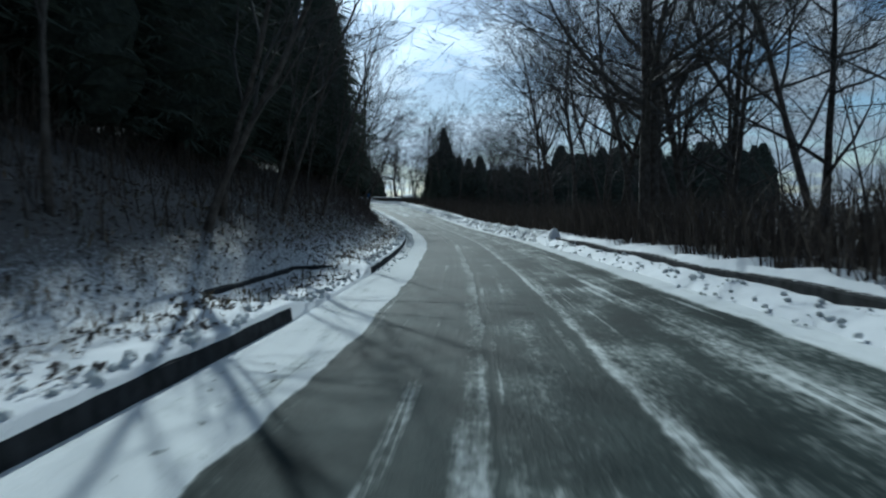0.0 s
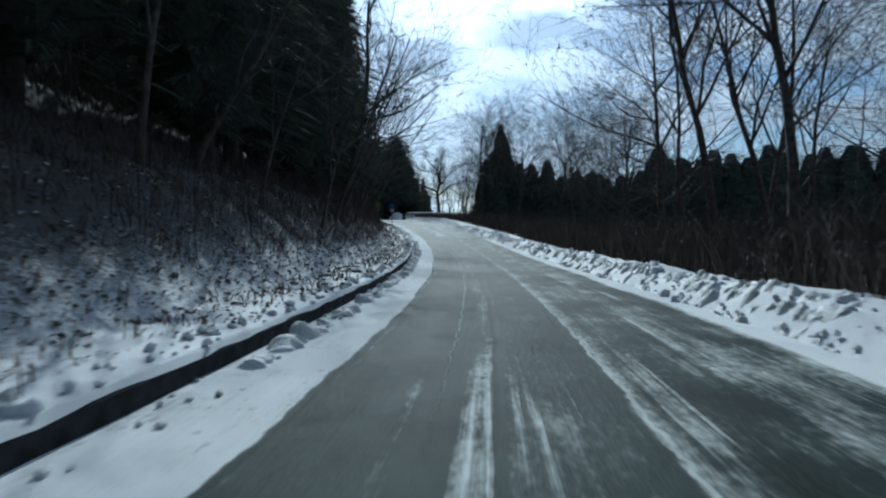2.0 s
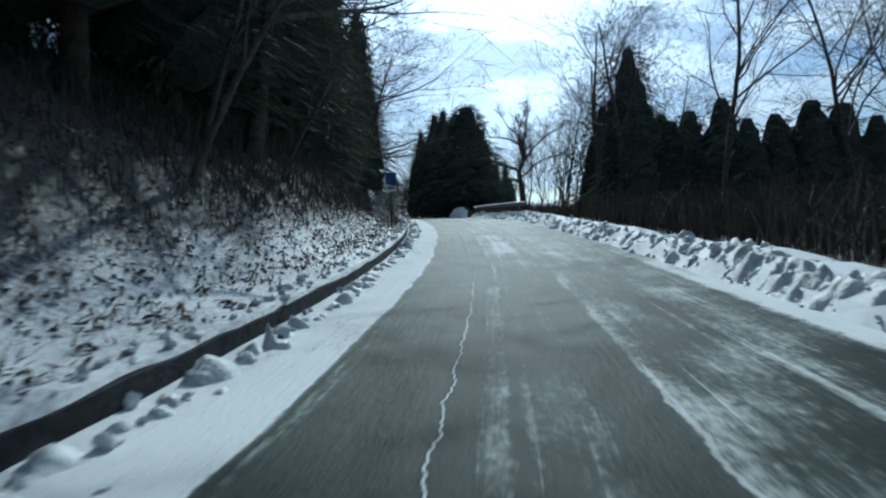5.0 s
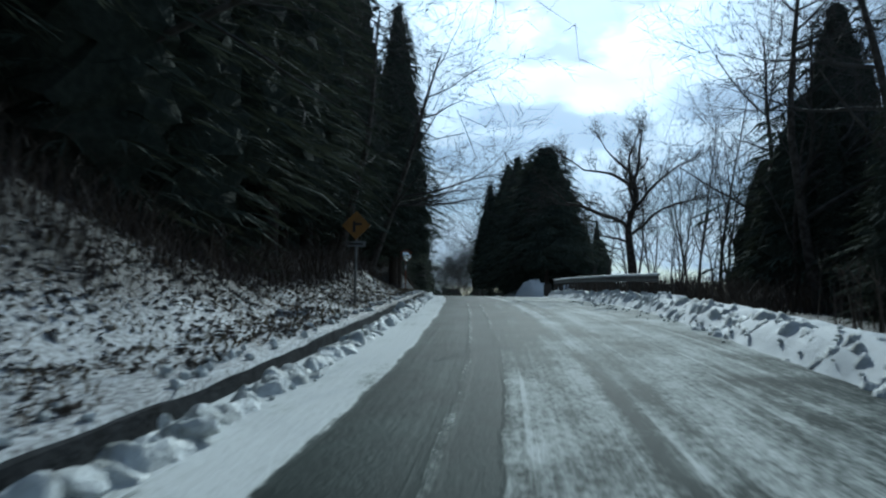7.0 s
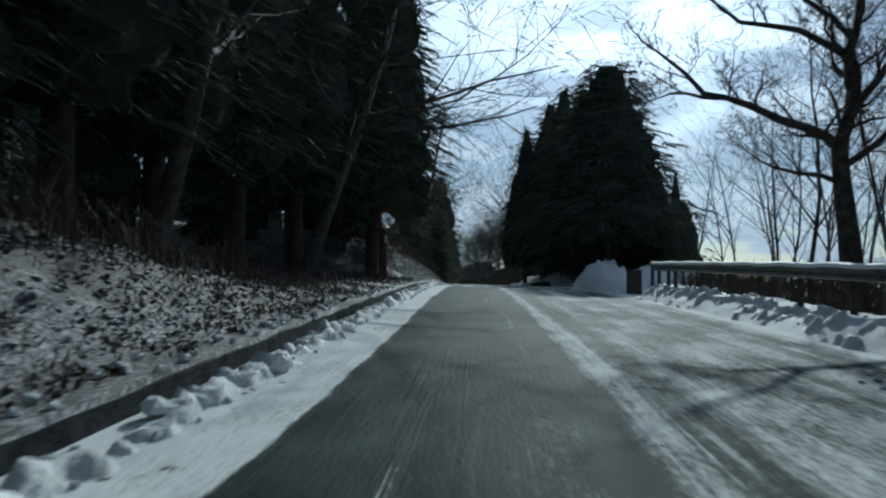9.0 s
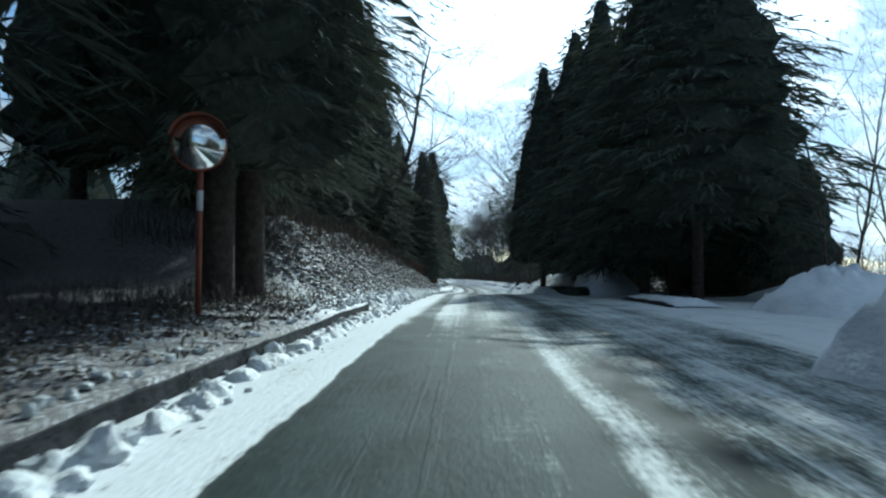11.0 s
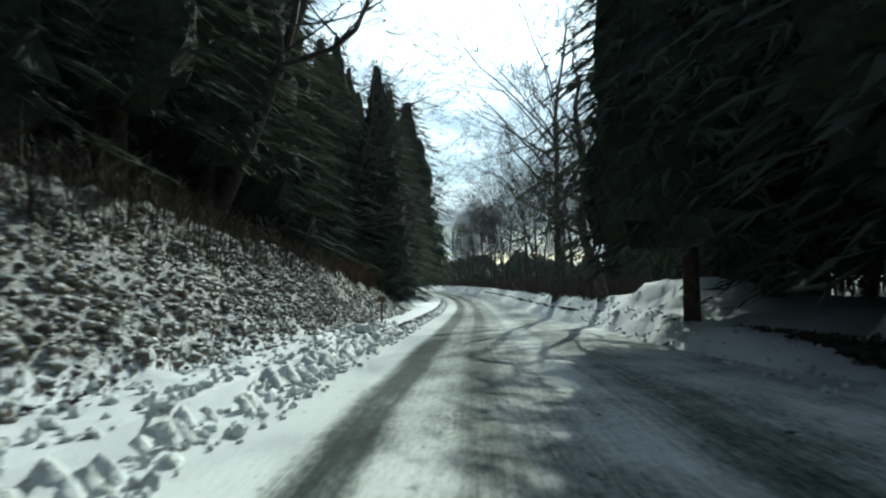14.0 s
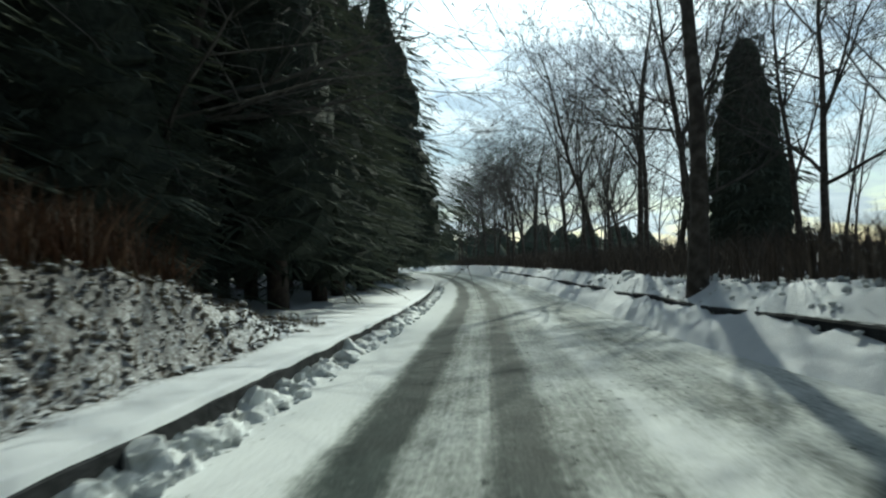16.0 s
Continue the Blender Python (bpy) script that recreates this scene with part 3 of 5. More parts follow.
# ---- ground ----
def litter_of(s, lat):
    d = -lat + KERB
    left = (0.30 + 0.10 * step(96, 108, s) * (1 - step(160, 168, s))) * step(0.2, 1.0, d) + 0.17 * step(1.6, 3.4, d) + 0.25 * step(6, 10, d)
    left = left + 0.13 * (1 - step(82, 92, s)) * step(1.0, 2.6, d) + 0.19 * step(82, 92, s) * (1 - step(160, 200, s)) * step(0.5, 1.6, d) + 0.09 * step(199, 205, s) * (1 - step(217, 222, s)) * step(0.15, 0.7, d)
    left = left + 0.12 * step(100, 125, s) * (1 - step(219, 224, s)) * step(1.2, 2.5, d) + 0.15 * step(195, 204, s) * (1 - step(217, 222, s)) * step(0.4, 1.2, d) - 0.34 * step(221, 225, s) * (1 - step(5, 9, d))
    right = (0.62 + 0.25 * (1 - step(100, 112, s))) * step(1.4, 3.0, lat - right_edge(s)) * (1 - step(146, 151, s) * (1 - step(182, 187, s)) * 0.6) - 0.45 * step(188, 195, s) * (1 - step(9, 12, lat))
    left = left + 0.07 * (1 - step(150, 162, s)) * step(0.3, 1.2, d) + 0.13 * step(80, 92, s) * (1 - step(150, 162, s)) * step(0.05, 0.4, d)
    left = left + 0.30 * step(164, 172, s) * (1 - step(214, 222, s)) * step(2.0, 2.9, d) + 0.30 * step(164, 172, s) * (1 - step(205, 212, s)) * step(1.0, 1.5, d)
    left = left + 0.30 * step(84, 96, s) * (1 - step(150, 164, s)) * step(0.0, 0.2, d) * (1 - step(0.5, 1.5, d))
    left = np.minimum(left, 0.43 + 0.06 * fuzz(s / 1.5, d / 1.5) + (0.12 + 0.12 * (1 - step(84, 100, s))) * step(1.5, 3.2, d) + 0.14 * step(84, 100, s) * (1 - step(158, 166, s)) + 0.05 * step(164, 170, s) + 0.08 * step(200, 206, s) + 0.10 * step(4.5, 8, d))
    slope = 0.36 - 0.04 * step(0.4, 0.9, d) + 0.03 * step(84, 92, s) + 0.13 * step(106, 118, s) + 0.07 * fuzz(s / 1.5, d / 1.5) + 0.05 * step(0.9, 1.6, d) + 0.25 * step(1.6, 2.6, d + 0.5 * (fuzz(s / 0.9, d / 0.9) - 0.5)) + 0.12 * step(3, 6, d)
    on = step(42, 52, s) * (1 - step(156, 164, s)) * step(-0.02, 0.0, d)
    left = left * (1 - on) + slope * on
    left, right = left - 0.30 * step(22, 45, d), right - 0.30 * step(22, 45, lat)
    return np.where(lat < 0, left, right)


def build_ground():
    s = np.concatenate([np.arange(-58, 10, 1.0), np.arange(10, 95, 0.5), np.arange(95, 228, 0.33), np.arange(228, 418, 1.5)])
    lat = np.concatenate([-np.geomspace(150, 12, 20), -np.arange(11.6, 7.9, -0.5), -np.arange(7.8, 2.8, -0.19), [-2.76, -2.63, -2.615, 0.0],
                          np.arange(3.5, 13, 0.36), np.geomspace(13.4, 150, 22)])
    S, T = np.meshgrid(s, lat, indexing="ij")
    E = right_edge(S)
    # columns on the right follow the edge of the carriageway
    T = np.where(T > 0.1, T + (E - 3.6) * np.clip(1 - (T - 3.5) / 60, 0, 1), T)
    Hh = ground_height(S, T)
    X, Y, Z = world_at(S, T, Hh)
    V = np.stack([X, Y, Z], -1).reshape(-1, 3)
    A = litter_of(S, T).ravel()
    ns, nl = S.shape
    idx = np.arange(ns * nl).reshape(ns, nl)
    F = np.stack([idx[:-1, :-1], idx[1:, :-1], idx[1:, 1:], idx[:-1, 1:]], -1).reshape(-1, 4)
    F = F[:, ::-1]
    # the rim runs out to the horizon
    rim = np.concatenate([idx[:, 0], idx[-1, 1:], idx[-2::-1, -1], idx[0, -2:0:-1]])
    c = V.mean(0)
    out = V[rim] - c
    out = c + out / np.linalg.norm(out[:, :2], axis=1)[:, None] * 2600
    out[:, 2] = -4
    base = len(V)
    V = np.concatenate([V, out])
    A = np.concatenate([A, np.full(len(out), 0.3)])
    k = np.arange(len(rim))
    j = (k + 1) % len(rim)
    F = np.concatenate([F, np.stack([rim[k], rim[j], base + j, base + k], -1)])
    me = mesh_of("ground", V, F, GROUND, True)
    a = me.attributes.new("litter", "FLOAT", "POINT")
    a.data.foreach_set("value", A.astype(np.float32))
    tagged(new("ground", me), "snow-covered ground with leaf litter showing through", "ground", kind="structure")


def build_road():
    s = np.arange(-58, 418, 1.0)
    q = np.linspace(0, 1, 25)
    S, Q = np.meshgrid(s, q, indexing="ij")
    E = right_edge(S)
    T = KERB + 0.005 + Q * (E + 0.25 - KERB)
    Hh = 0.012 * (fbm(S / 3, T / 0.6) - 0.45) - 0.03 * step(E - 0.1, E + 0.25, T)
    X, Y, Z = world_at(S, T, Hh)
    V = np.stack([X, Y, Z], -1).reshape(-1, 3)
    ns, nl = S.shape
    idx = np.arange(ns * nl).reshape(ns, nl)
    F = np.stack([idx[:-1, :-1], idx[:-1, 1:], idx[1:, 1:], idx[1:, :-1]], -1).reshape(-1, 4)
    me = mesh_of("road", V, F, ROAD, True)
    uv = me.uv_layers.new(name="along")
    lv = np.empty(len(me.loops), dtype=np.int32)
    me.loops.foreach_get("vertex_index", lv)
    uv.data.foreach_set("uv", np.stack([S.ravel()[lv], T.ravel()[lv]], -1).astype(np.float32).ravel())
    tagged(new("road", me), "icy grey asphalt road with wheel tracks and streaks of packed snow", "road", kind="structure")


def build_kerb():
    """A low concrete kerb along the left edge, dark and wet; ploughed snow buries it along the steep bank."""
    prof = ((-2.59, -0.1), (-2.61, 0.17), (-2.64, 0.20), (-2.73, 0.20), (-2.82, -0.1))
    # two runs along the edge, with a small snowed-in bay whose own kerb stands back
    for s0, s1, back in ((-40, 10.5, 0), (11.0, 20.3, 1), (19.6, 165.0, 0), (199.5, 300, 0)):
        V, F = [], []
        for i, si in enumerate(np.arange(s0, s1, 0.3)):
            a, b = float(fbm(np.array(si * 0.9), np.array(0.5))) - 0.45, float(fbm(np.array(si * 1.3), np.array(7.5), 2)) - 0.45
            for (l, h) in prof:
                set_back = back * 1.75 * (1 - float(step(18.4, 20.3, si)))
                V.append(world_at(si, l + 0.05 * b - set_back, h + (0.04 * a + 0.05 * b) * (h > 0) + back * 0.10 * (1 - float(step(18.4, 20.3, si)))))
            if i:
                n = len(prof)
                for k in range(n - 1):
                    a = (i - 1) * n + k
                    F.append((a, a + n, a + n + 1, a + 1))
        tagged(new("kerb", mesh_of("kerb", V, F, CONCRETE)), "dark wet concrete kerb edged with snow", "kerb", kind="structure")


build_ground()
build_road()
build_kerb()


# ---- trees ----
def tubes(segs, sides):
    """Verts and faces of tapered tubes; segs: p0, p1, r0, r1."""
    p0, p1 = np.array([q[0] for q in segs]), np.array([q[1] for q in segs])
    r0, r1 = np.array([q[2] for q in segs]), np.array([q[3] for q in segs])
    d = p1 - p0
    d /= np.linalg.norm(d, axis=1)[:, None] + 1e-9
    ref = np.where(np.abs(d[:, 2:3]) < 0.9, [[0, 0, 1.0]], [[1.0, 0, 0]])
    u = np.cross(d, ref)
    u /= np.linalg.norm(u, axis=1)[:, None]
    w = np.cross(d, u)
    a = np.arange(sides) * 2 * math.pi / sides
    ring = np.cos(a)[None, :, None] * u[:, None] + np.sin(a)[None, :, None] * w[:, None]
    V = np.concatenate([p0[:, None] + ring * r0[:, None, None], p1[:, None] + ring * r1[:, None, None]], 1).reshape(-1, 3)
    k = np.arange(sides)
    f = np.stack([k, (k + 1) % sides, sides + (k + 1) % sides, sides + k], -1)
    F = (f[None] + (np.arange(len(segs)) * 2 * sides)[:, None, None]).reshape(-1, 4)
    return V, F


def loft(segs, sides):
    """One tapered tube through a chain of segments."""
    pts = [segs[0][0]] + [q[1] for q in segs]
    rad = [segs[0][2]] + [q[3] for q in segs]
    V, F = [], []
    for i, (p, r) in enumerate(zip(pts, rad)):
        for k in range(sides):
            a = k * 2 * math.pi / sides
            V.append((p[0] + r * math.cos(a), p[1] + r * math.sin(a), p[2]))
            if i:
                b, c = (i - 1) * sides, i * sides
                F.append((b + k, b + (k + 1) % sides, c + (k + 1) % sides, c + k))
    return np.array(V), F


def join(groups):
    V, F, n = [], [], 0
    for v, f in groups:
        V.append(v)
        F += [tuple(int(k) + n for k in q) for q in f]
        n += len(v)
    return np.concatenate(V), F


def blades(segs, thick):
    """Flat thin twigs, a kite each."""
    p0, p1 = np.array([q[0] for q in segs]), np.array([q[1] for q in segs])
    r = np.array([q[2] for q in segs])[:, None] * 0.8 + thick
    d = p1 - p0
    ref = np.stack([np.sin(np.arange(len(segs)) * 2.4), np.cos(np.arange(len(segs)) * 2.4), np.sin(np.arange(len(segs)) * 1.3) * 0.5], -1)
    u = np.cross(d, ref)
    u /= np.linalg.norm(u, axis=1)[:, None] + 1e-9
    V = np.stack([p0 - u * r, p0 + u * r, p1], 1).reshape(-1, 3)
    F = np.arange(len(V)).reshape(-1, 3)
    return V, F


def bare_tree(seed, h=14.0, r=0.2, spread=0.6, low=0.35, limbs=11, limb=0.52, kids=(6, 5, 5), crook=1.0, thick=0.004):
    """A leafless tree: (trunk mesh, crown mesh)."""
    g = random.Random(seed)
    trunk, big, mid, fine = [], [], [], []

    def turn(d, ang):
        a = Vector((g.gauss(0, 1), g.gauss(0, 1), g.gauss(0, 1))).cross(d).normalized()
        return (d * math.cos(ang) + a * math.sin(ang)).normalized()

    def grow(p, d, length, rad, level, up):
        n = (8, 6, 3, 2, 1)[level]
        store = (trunk, big, mid, fine, fine)[level]
        spots = []
        q = p.copy()
        for i in range(n):
            d = (d + Vector((g.gauss(0, 0.12), g.gauss(0, 0.12), g.gauss(0, 0.08) + up)) * (0.5 if level == 0 else crook)).normalized()
            e = q + d * (length / n)
            ra, rb = rad * (1 - 0.8 * i / n), rad * (1 - 0.8 * (i + 1) / n)
            store.append((tuple(q), tuple(e), ra, rb))
            spots.append((e.copy(), d.copy(), rb, (i + 1) / n))
            q = e
        if level >= 4:
            return
        count = (limbs, *kids)[level]
        for k in range(count):
            f = low + (1 - low) * (k + g.random()) / count if level == 0 else 0.2 + 0.8 * (k + g.random()) / count
            j = min(n - 1, int(f * n))
            e, dd, rr, _ = spots[j]
            back = spots[j - 1][0] if j else p
            e = back.lerp(e, g.random())
            ang = g.uniform(0.45, 0.95) if level else g.uniform(0.55, 1.15) * spread / 0.6
            ln = length * ((limb if level == 0 else 0.58) * g.uniform(0.7, 1.25)) * ((1.15 - 0.6 * f) if level == 0 else 1.0)
            grow(e, turn(dd, ang), ln, max(rr * 0.64, 0.007), level + 1, (0.05, 0.06, 0.03, 0.02)[level])

    grow(Vector((0, 0, -0.3)), Vector((0, 0, 1)), h * 0.92, r, 0, 0.03)
    tv, tf = loft(trunk, 9)
    base = tv[:, 2] < 0.5
    tv[base, :2] *= 1.25
    cv = join([tubes(big, 5), tubes(mid, 3), blades(fine, thick)])
    return mesh_of("trunk", tv, tf, BARK, True), mesh_of("crown", cv[0], cv[1], TWIG)


def crooked_tree(seed, trunk, girth, limbs, shoots=2):
    """A tree with a stout bent trunk, long bent limbs, and twigs grown from them."""
    g = random.Random(seed)
    big, mid, fine = [], [], []

    def shoot(p, d, length, rad, level):
        n = (5, 4, 2, 1)[level]
        q = p.copy()
        for i in range(n):
            d = (d + Vector((g.gauss(0, 0.24), g.gauss(0, 0.24), g.gauss(0, 0.18) + 0.05))).normalized()
            e = q + d * (length / n)
            ra, rb = rad * (1 - 0.75 * i / n), rad * (1 - 0.75 * (i + 1) / n)
            (big, mid, fine, fine)[level].append((tuple(q), tuple(e), ra, rb))
            if level < 3:
                for _ in range((2, 1, 2)[level]):
                    side = Vector((g.gauss(0, 1), g.gauss(0, 1), g.gauss(0.25, 0.8))).normalized()
                    shoot(q.lerp(e, g.random()), (d * 0.75 + side * 0.8).normalized(), length * g.uniform(0.42, 0.72), max(rb * 0.5, 0.005), level + 1)
            q = e

    for pts, r in limbs:
        total = len(pts) - 1
        for i in range(total):
            a, b = Vector(pts[i]), Vector(pts[i + 1])
            ra, rb = r * (1 - 0.72 * i / total), r * (1 - 0.72 * (i + 1) / total)
            bend = a.lerp(b, 0.5) + Vector((g.gauss(0, 0.07), g.gauss(0, 0.07), g.gauss(0, 0.07)))
            big.append((tuple(a), tuple(bend), ra, (ra + rb) / 2))
            big.append((tuple(bend), tuple(b), (ra + rb) / 2, rb))
            for _ in range(shoots if r > 0.09 else 1):
                side = Vector((g.gauss(0, 0.8), g.gauss(0, 0.8), abs(g.gauss(0.4, 0.7)))).normalized()
                shoot(a.lerp(b, g.uniform(0.2, 1)), ((b - a).normalized() * 0.6 + side).normalized(), g.uniform(0.9, 1.7), max(rb * 0.45, 0.02), 0)
        shoot(b, (b - a).normalized(), 1.3, rb, 0)
    n = len(trunk) - 1
    stem = [(trunk[i], trunk[i + 1], girth * (1 - 0.42 * i / n), girth * (1 - 0.42 * (i + 1) / n)) for i in range(n)]
    tv, tf = loft(stem, 12)
    tv[tv[:, 2] < 0.3, :2] *= 1.3
    cv = join([tubes(big, 7), tubes(mid, 4), blades(fine, 0.004)])
    return mesh_of("trunk", tv, tf, BARK, True), mesh_of("crown", cv[0], cv[1], BARK, True)


def conifer(seed, h=14.0, rad=3.2, low=0.08, whorl=0.34, arms=11, droop=0.35, power=0.8, size=0.30, ragged=0.25, core=0.68, tuft=3):
    """A dense evergreen: (trunk mesh, crown mesh of needle sprays round a thick inner crown)."""
    g = np.random.RandomState(seed)
    z0 = h * low
    V, F = [], []

    def reach_at(z):
        f = min(max((z - z0) / (h - z0), 0), 1)
        return rad * (1 - f) ** power * (0.72 + 0.28 * min(1, f * 6)) + 0.10, f

    # inner crown: a closed shell whose darker colour stands in for shade
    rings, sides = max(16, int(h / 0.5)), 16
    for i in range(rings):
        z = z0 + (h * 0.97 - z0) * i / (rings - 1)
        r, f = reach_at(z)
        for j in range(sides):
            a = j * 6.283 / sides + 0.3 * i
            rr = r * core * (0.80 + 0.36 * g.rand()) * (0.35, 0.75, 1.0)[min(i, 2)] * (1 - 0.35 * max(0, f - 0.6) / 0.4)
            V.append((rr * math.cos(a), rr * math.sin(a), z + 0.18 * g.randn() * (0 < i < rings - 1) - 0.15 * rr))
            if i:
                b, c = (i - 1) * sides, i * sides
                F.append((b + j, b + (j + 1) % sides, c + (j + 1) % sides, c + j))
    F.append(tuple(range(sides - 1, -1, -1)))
    zz = z0
    while zz < h - 0.1:
        reach, f = reach_at(zz)
        reach *= 0.86 + 0.28 * g.rand()
        n = max(4, int(arms * (0.4 + 0.6 * reach / rad)))
        a0 = g.rand() * 6.28
        for i in range(n):
            a = a0 + i * 6.283 / n + g.normal(0, 0.18)
            ln = max(reach * (1 + g.normal(0, ragged * 0.4)) * (1 if g.rand() > 0.15 else 1.18), 0.18)
            out = np.array([math.cos(a), math.sin(a), 0.0])
            side = np.array([-math.sin(a), math.cos(a), 0.0])
            zb = zz + g.normal(0, 0.12)

            def along(t):
                return out * (ln * t) + (0, 0, zb + 0.12 * ln * t - droop * ln * t * t)

            # the bough: three drooping fronds that fan out from the inner crown
            w = min(0.16 * ln + 0.10, size * 1.9) * (0.75 + 0.5 * g.rand())
            t0 = core * 1.02
            root = along(t0)
            for fan, far in ((0.0, 1.0), (0.85, 0.90), (-0.85, 0.90)):
                tip = along(far * (0.94 + 0.1 * g.rand())) + side * (fan * w) - (0, 0, abs(fan) * 0.25 * w)
                mid = root * 0.42 + tip * 0.58 + (0, 0, 0.05 * ln * g.rand())
                q = (side + (0, 0, g.normal(0, 0.45))) * (0.10 * w + 0.012)
                k = len(V)
                V += [tuple(root), tuple(mid + q), tuple(tip), tuple(mid - q)]
                F.append((k, k + 3, k + 2, k + 1))
            # feathery shoots round its edge
            for j in range(tuft * 2 + 5 if ln > 0.7 else tuft + 1):
                t = 0.62 + 0.40 * g.rand()
                sgn = 1 if j % 2 else -1
                c = along(t) + side * (sgn * w * (1.05 - t) * 2.2 * g.rand())
                d = (out * (0.5 + 0.6 * g.rand()) + side * sgn * (0.2 + 0.7 * g.rand()) + (0, 0, -0.25 - 0.35 * g.rand() + 0.35 * g.randn() * 0.6)) * size * (0.7 + 0.9 * g.rand())
                q = (side * 0.075 + out * (-0.04 * sgn) + (0, 0, 0.05 * g.randn())) * size
                k = len(V)
                V += [tuple(c - q), tuple(c + q), tuple(c + d)]
                F.append((k, k + 1, k + 2))
        zz += whorl * (0.8 + 0.4 * g.rand()) * (1.0 if f < 0.75 else 0.6)
    segs = []
    for i in range(8):
        a, b = h * i / 8 - 0.4 * (i == 0), h * (i + 1) / 8
        r = h * 0.015
        segs.append(((0, 0, a), (0, 0, b), r * (1 - i / 8) + 0.02, r * (1 - (i + 1) / 8) + 0.015))
    tv, tf = loft(segs, 8)
    crown = mesh_of("crown", np.array(V), F, NEEDLE)
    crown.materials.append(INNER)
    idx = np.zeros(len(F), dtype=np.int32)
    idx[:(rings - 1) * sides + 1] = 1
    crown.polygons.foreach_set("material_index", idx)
    return mesh_of("trunk", tv, tf, CEDAR_BARK, True), crown


def tree_thing(meshes, name, label, category, group):
    root = empty(name, label, category, group)
    part("trunk", meshes[0], root)
    part("crown", meshes[1], root)
    return root


class Planter:
    """Plants copies of a few model trees; the first use of each model is the model itself."""

    def __init__(self, models):
        self.models, self.used = models, [False] * len(models)

    def put(self, i, s, lat, scale=1.0, turn=0.0, lean=0.0, tall=1.0, lift=0.0):
        x, y, z = spot(s, lat, 0.12)
        root = self.models[i]
        m = pose(x, y, z + lift, 0, lean, facing(s)) @ pose(0, 0, 0, 0, 0, turn)
        if not self.used[i]:
            self.used[i] = True
            root.matrix_basis = m @ Matrix.Diagonal((scale, scale, scale * tall, 1))
            return root
        c = copy_thing(root, m)
        c.matrix_basis = m @ Matrix.Diagonal((scale, scale, scale * tall, 1))
        return c


def plant_all():
    g = random.Random(11)
    tall_fir = "tall dense dark-green conifer standing in snow beside the road"
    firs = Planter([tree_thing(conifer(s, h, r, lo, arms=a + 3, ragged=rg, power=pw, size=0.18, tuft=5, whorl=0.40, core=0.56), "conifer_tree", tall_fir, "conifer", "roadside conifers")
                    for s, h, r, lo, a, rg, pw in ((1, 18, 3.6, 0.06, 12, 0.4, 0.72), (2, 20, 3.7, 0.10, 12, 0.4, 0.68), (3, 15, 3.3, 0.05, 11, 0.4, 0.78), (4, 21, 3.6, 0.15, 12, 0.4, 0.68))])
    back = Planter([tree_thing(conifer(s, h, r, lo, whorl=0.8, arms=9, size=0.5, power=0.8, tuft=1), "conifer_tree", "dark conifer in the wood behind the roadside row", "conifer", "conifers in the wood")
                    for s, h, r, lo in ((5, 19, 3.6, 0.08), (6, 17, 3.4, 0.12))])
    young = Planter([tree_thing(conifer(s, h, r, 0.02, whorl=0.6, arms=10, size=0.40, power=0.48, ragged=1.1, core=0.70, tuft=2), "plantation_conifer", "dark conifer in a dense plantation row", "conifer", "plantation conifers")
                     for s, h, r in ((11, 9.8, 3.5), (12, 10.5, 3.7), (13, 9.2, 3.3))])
    bare = Planter([tree_thing(bare_tree(s, h, r, sp, lo, li), "bare_tree", "leafless deciduous tree with fine dark twigs", "tree", "bare roadside trees")
                    for s, h, r, sp, lo, li in ((21, 14, 0.19, 0.7, 0.25, 14), (22, 15, 0.23, 0.8, 0.28, 14), (23, 13, 0.15, 0.6, 0.3, 13), (24, 16, 0.18, 0.55, 0.35, 13))])
    slim = Planter([tree_thing(bare_tree(s, h, r, sp, lo, li, kids=(5, 4, 0)), "slim_tree", "slender leafless tree in a thin wood", "tree", "slender woodland trees")
                    for s, h, r, sp, lo, li in ((31, 11, 0.085, 0.4, 0.30, 9), (32, 12, 0.10, 0.45, 0.25, 9))])

    def fir(s, lat, scale=1.0, tall=1.0, i=None):
        firs.put(g.randrange(4) if i is None else i, s, lat, scale * g.uniform(0.94, 1.06), g.uniform(0, 360), 0, tall)

    def behind(s, lat, scale=1.0):
        back.put(g.randrange(2), s, lat, scale * g.uniform(0.9, 1.1), g.uniform(0, 360))

    def bare_at(s, lat, scale=1.0, i=None, turn=None, tall=1.0, lean=0.0):
        bare.put(g.randrange(4) if i is None else i, s, lat, scale * g.uniform(0.94, 1.06), g.uniform(0, 360) if turn is None else turn, lean, tall)

    # left: on the slope of the first bend
    for s in range(-4, 86, 6):
        fir(s + g.uniform(-1, 1), (-10.0 if s < 48 else -8.0) + g.uniform(-0.6, 0.6))
        behind(s + 3 + g.uniform(-1, 1), -14 + g.uniform(-1.5, 1.5))
    for s in range(2, 96, 4):
        slim.put(g.randrange(2), s + g.uniform(-2, 2), -6.0 + g.uniform(-1.2, 0.9), g.uniform(0.6, 1.0), g.uniform(-40, 40), g.uniform(-6, 24))
    # left: the tall wall before the crest
    for s in range(86, 134, 5):
        fir(s + g.uniform(-1, 1), -8.2 + g.uniform(-0.5, 0.5))
        behind(s + 2.5, -13 + g.uniform(-1, 1))
    for s, l, k, i in ((136, -8.4, 1.1, 3), (142, -9.0, 1.1, 3), (148, -8.6, 1.18, 3), (154, -7.9, 1.18, 3)):
        fir(s, l, k, i=i)
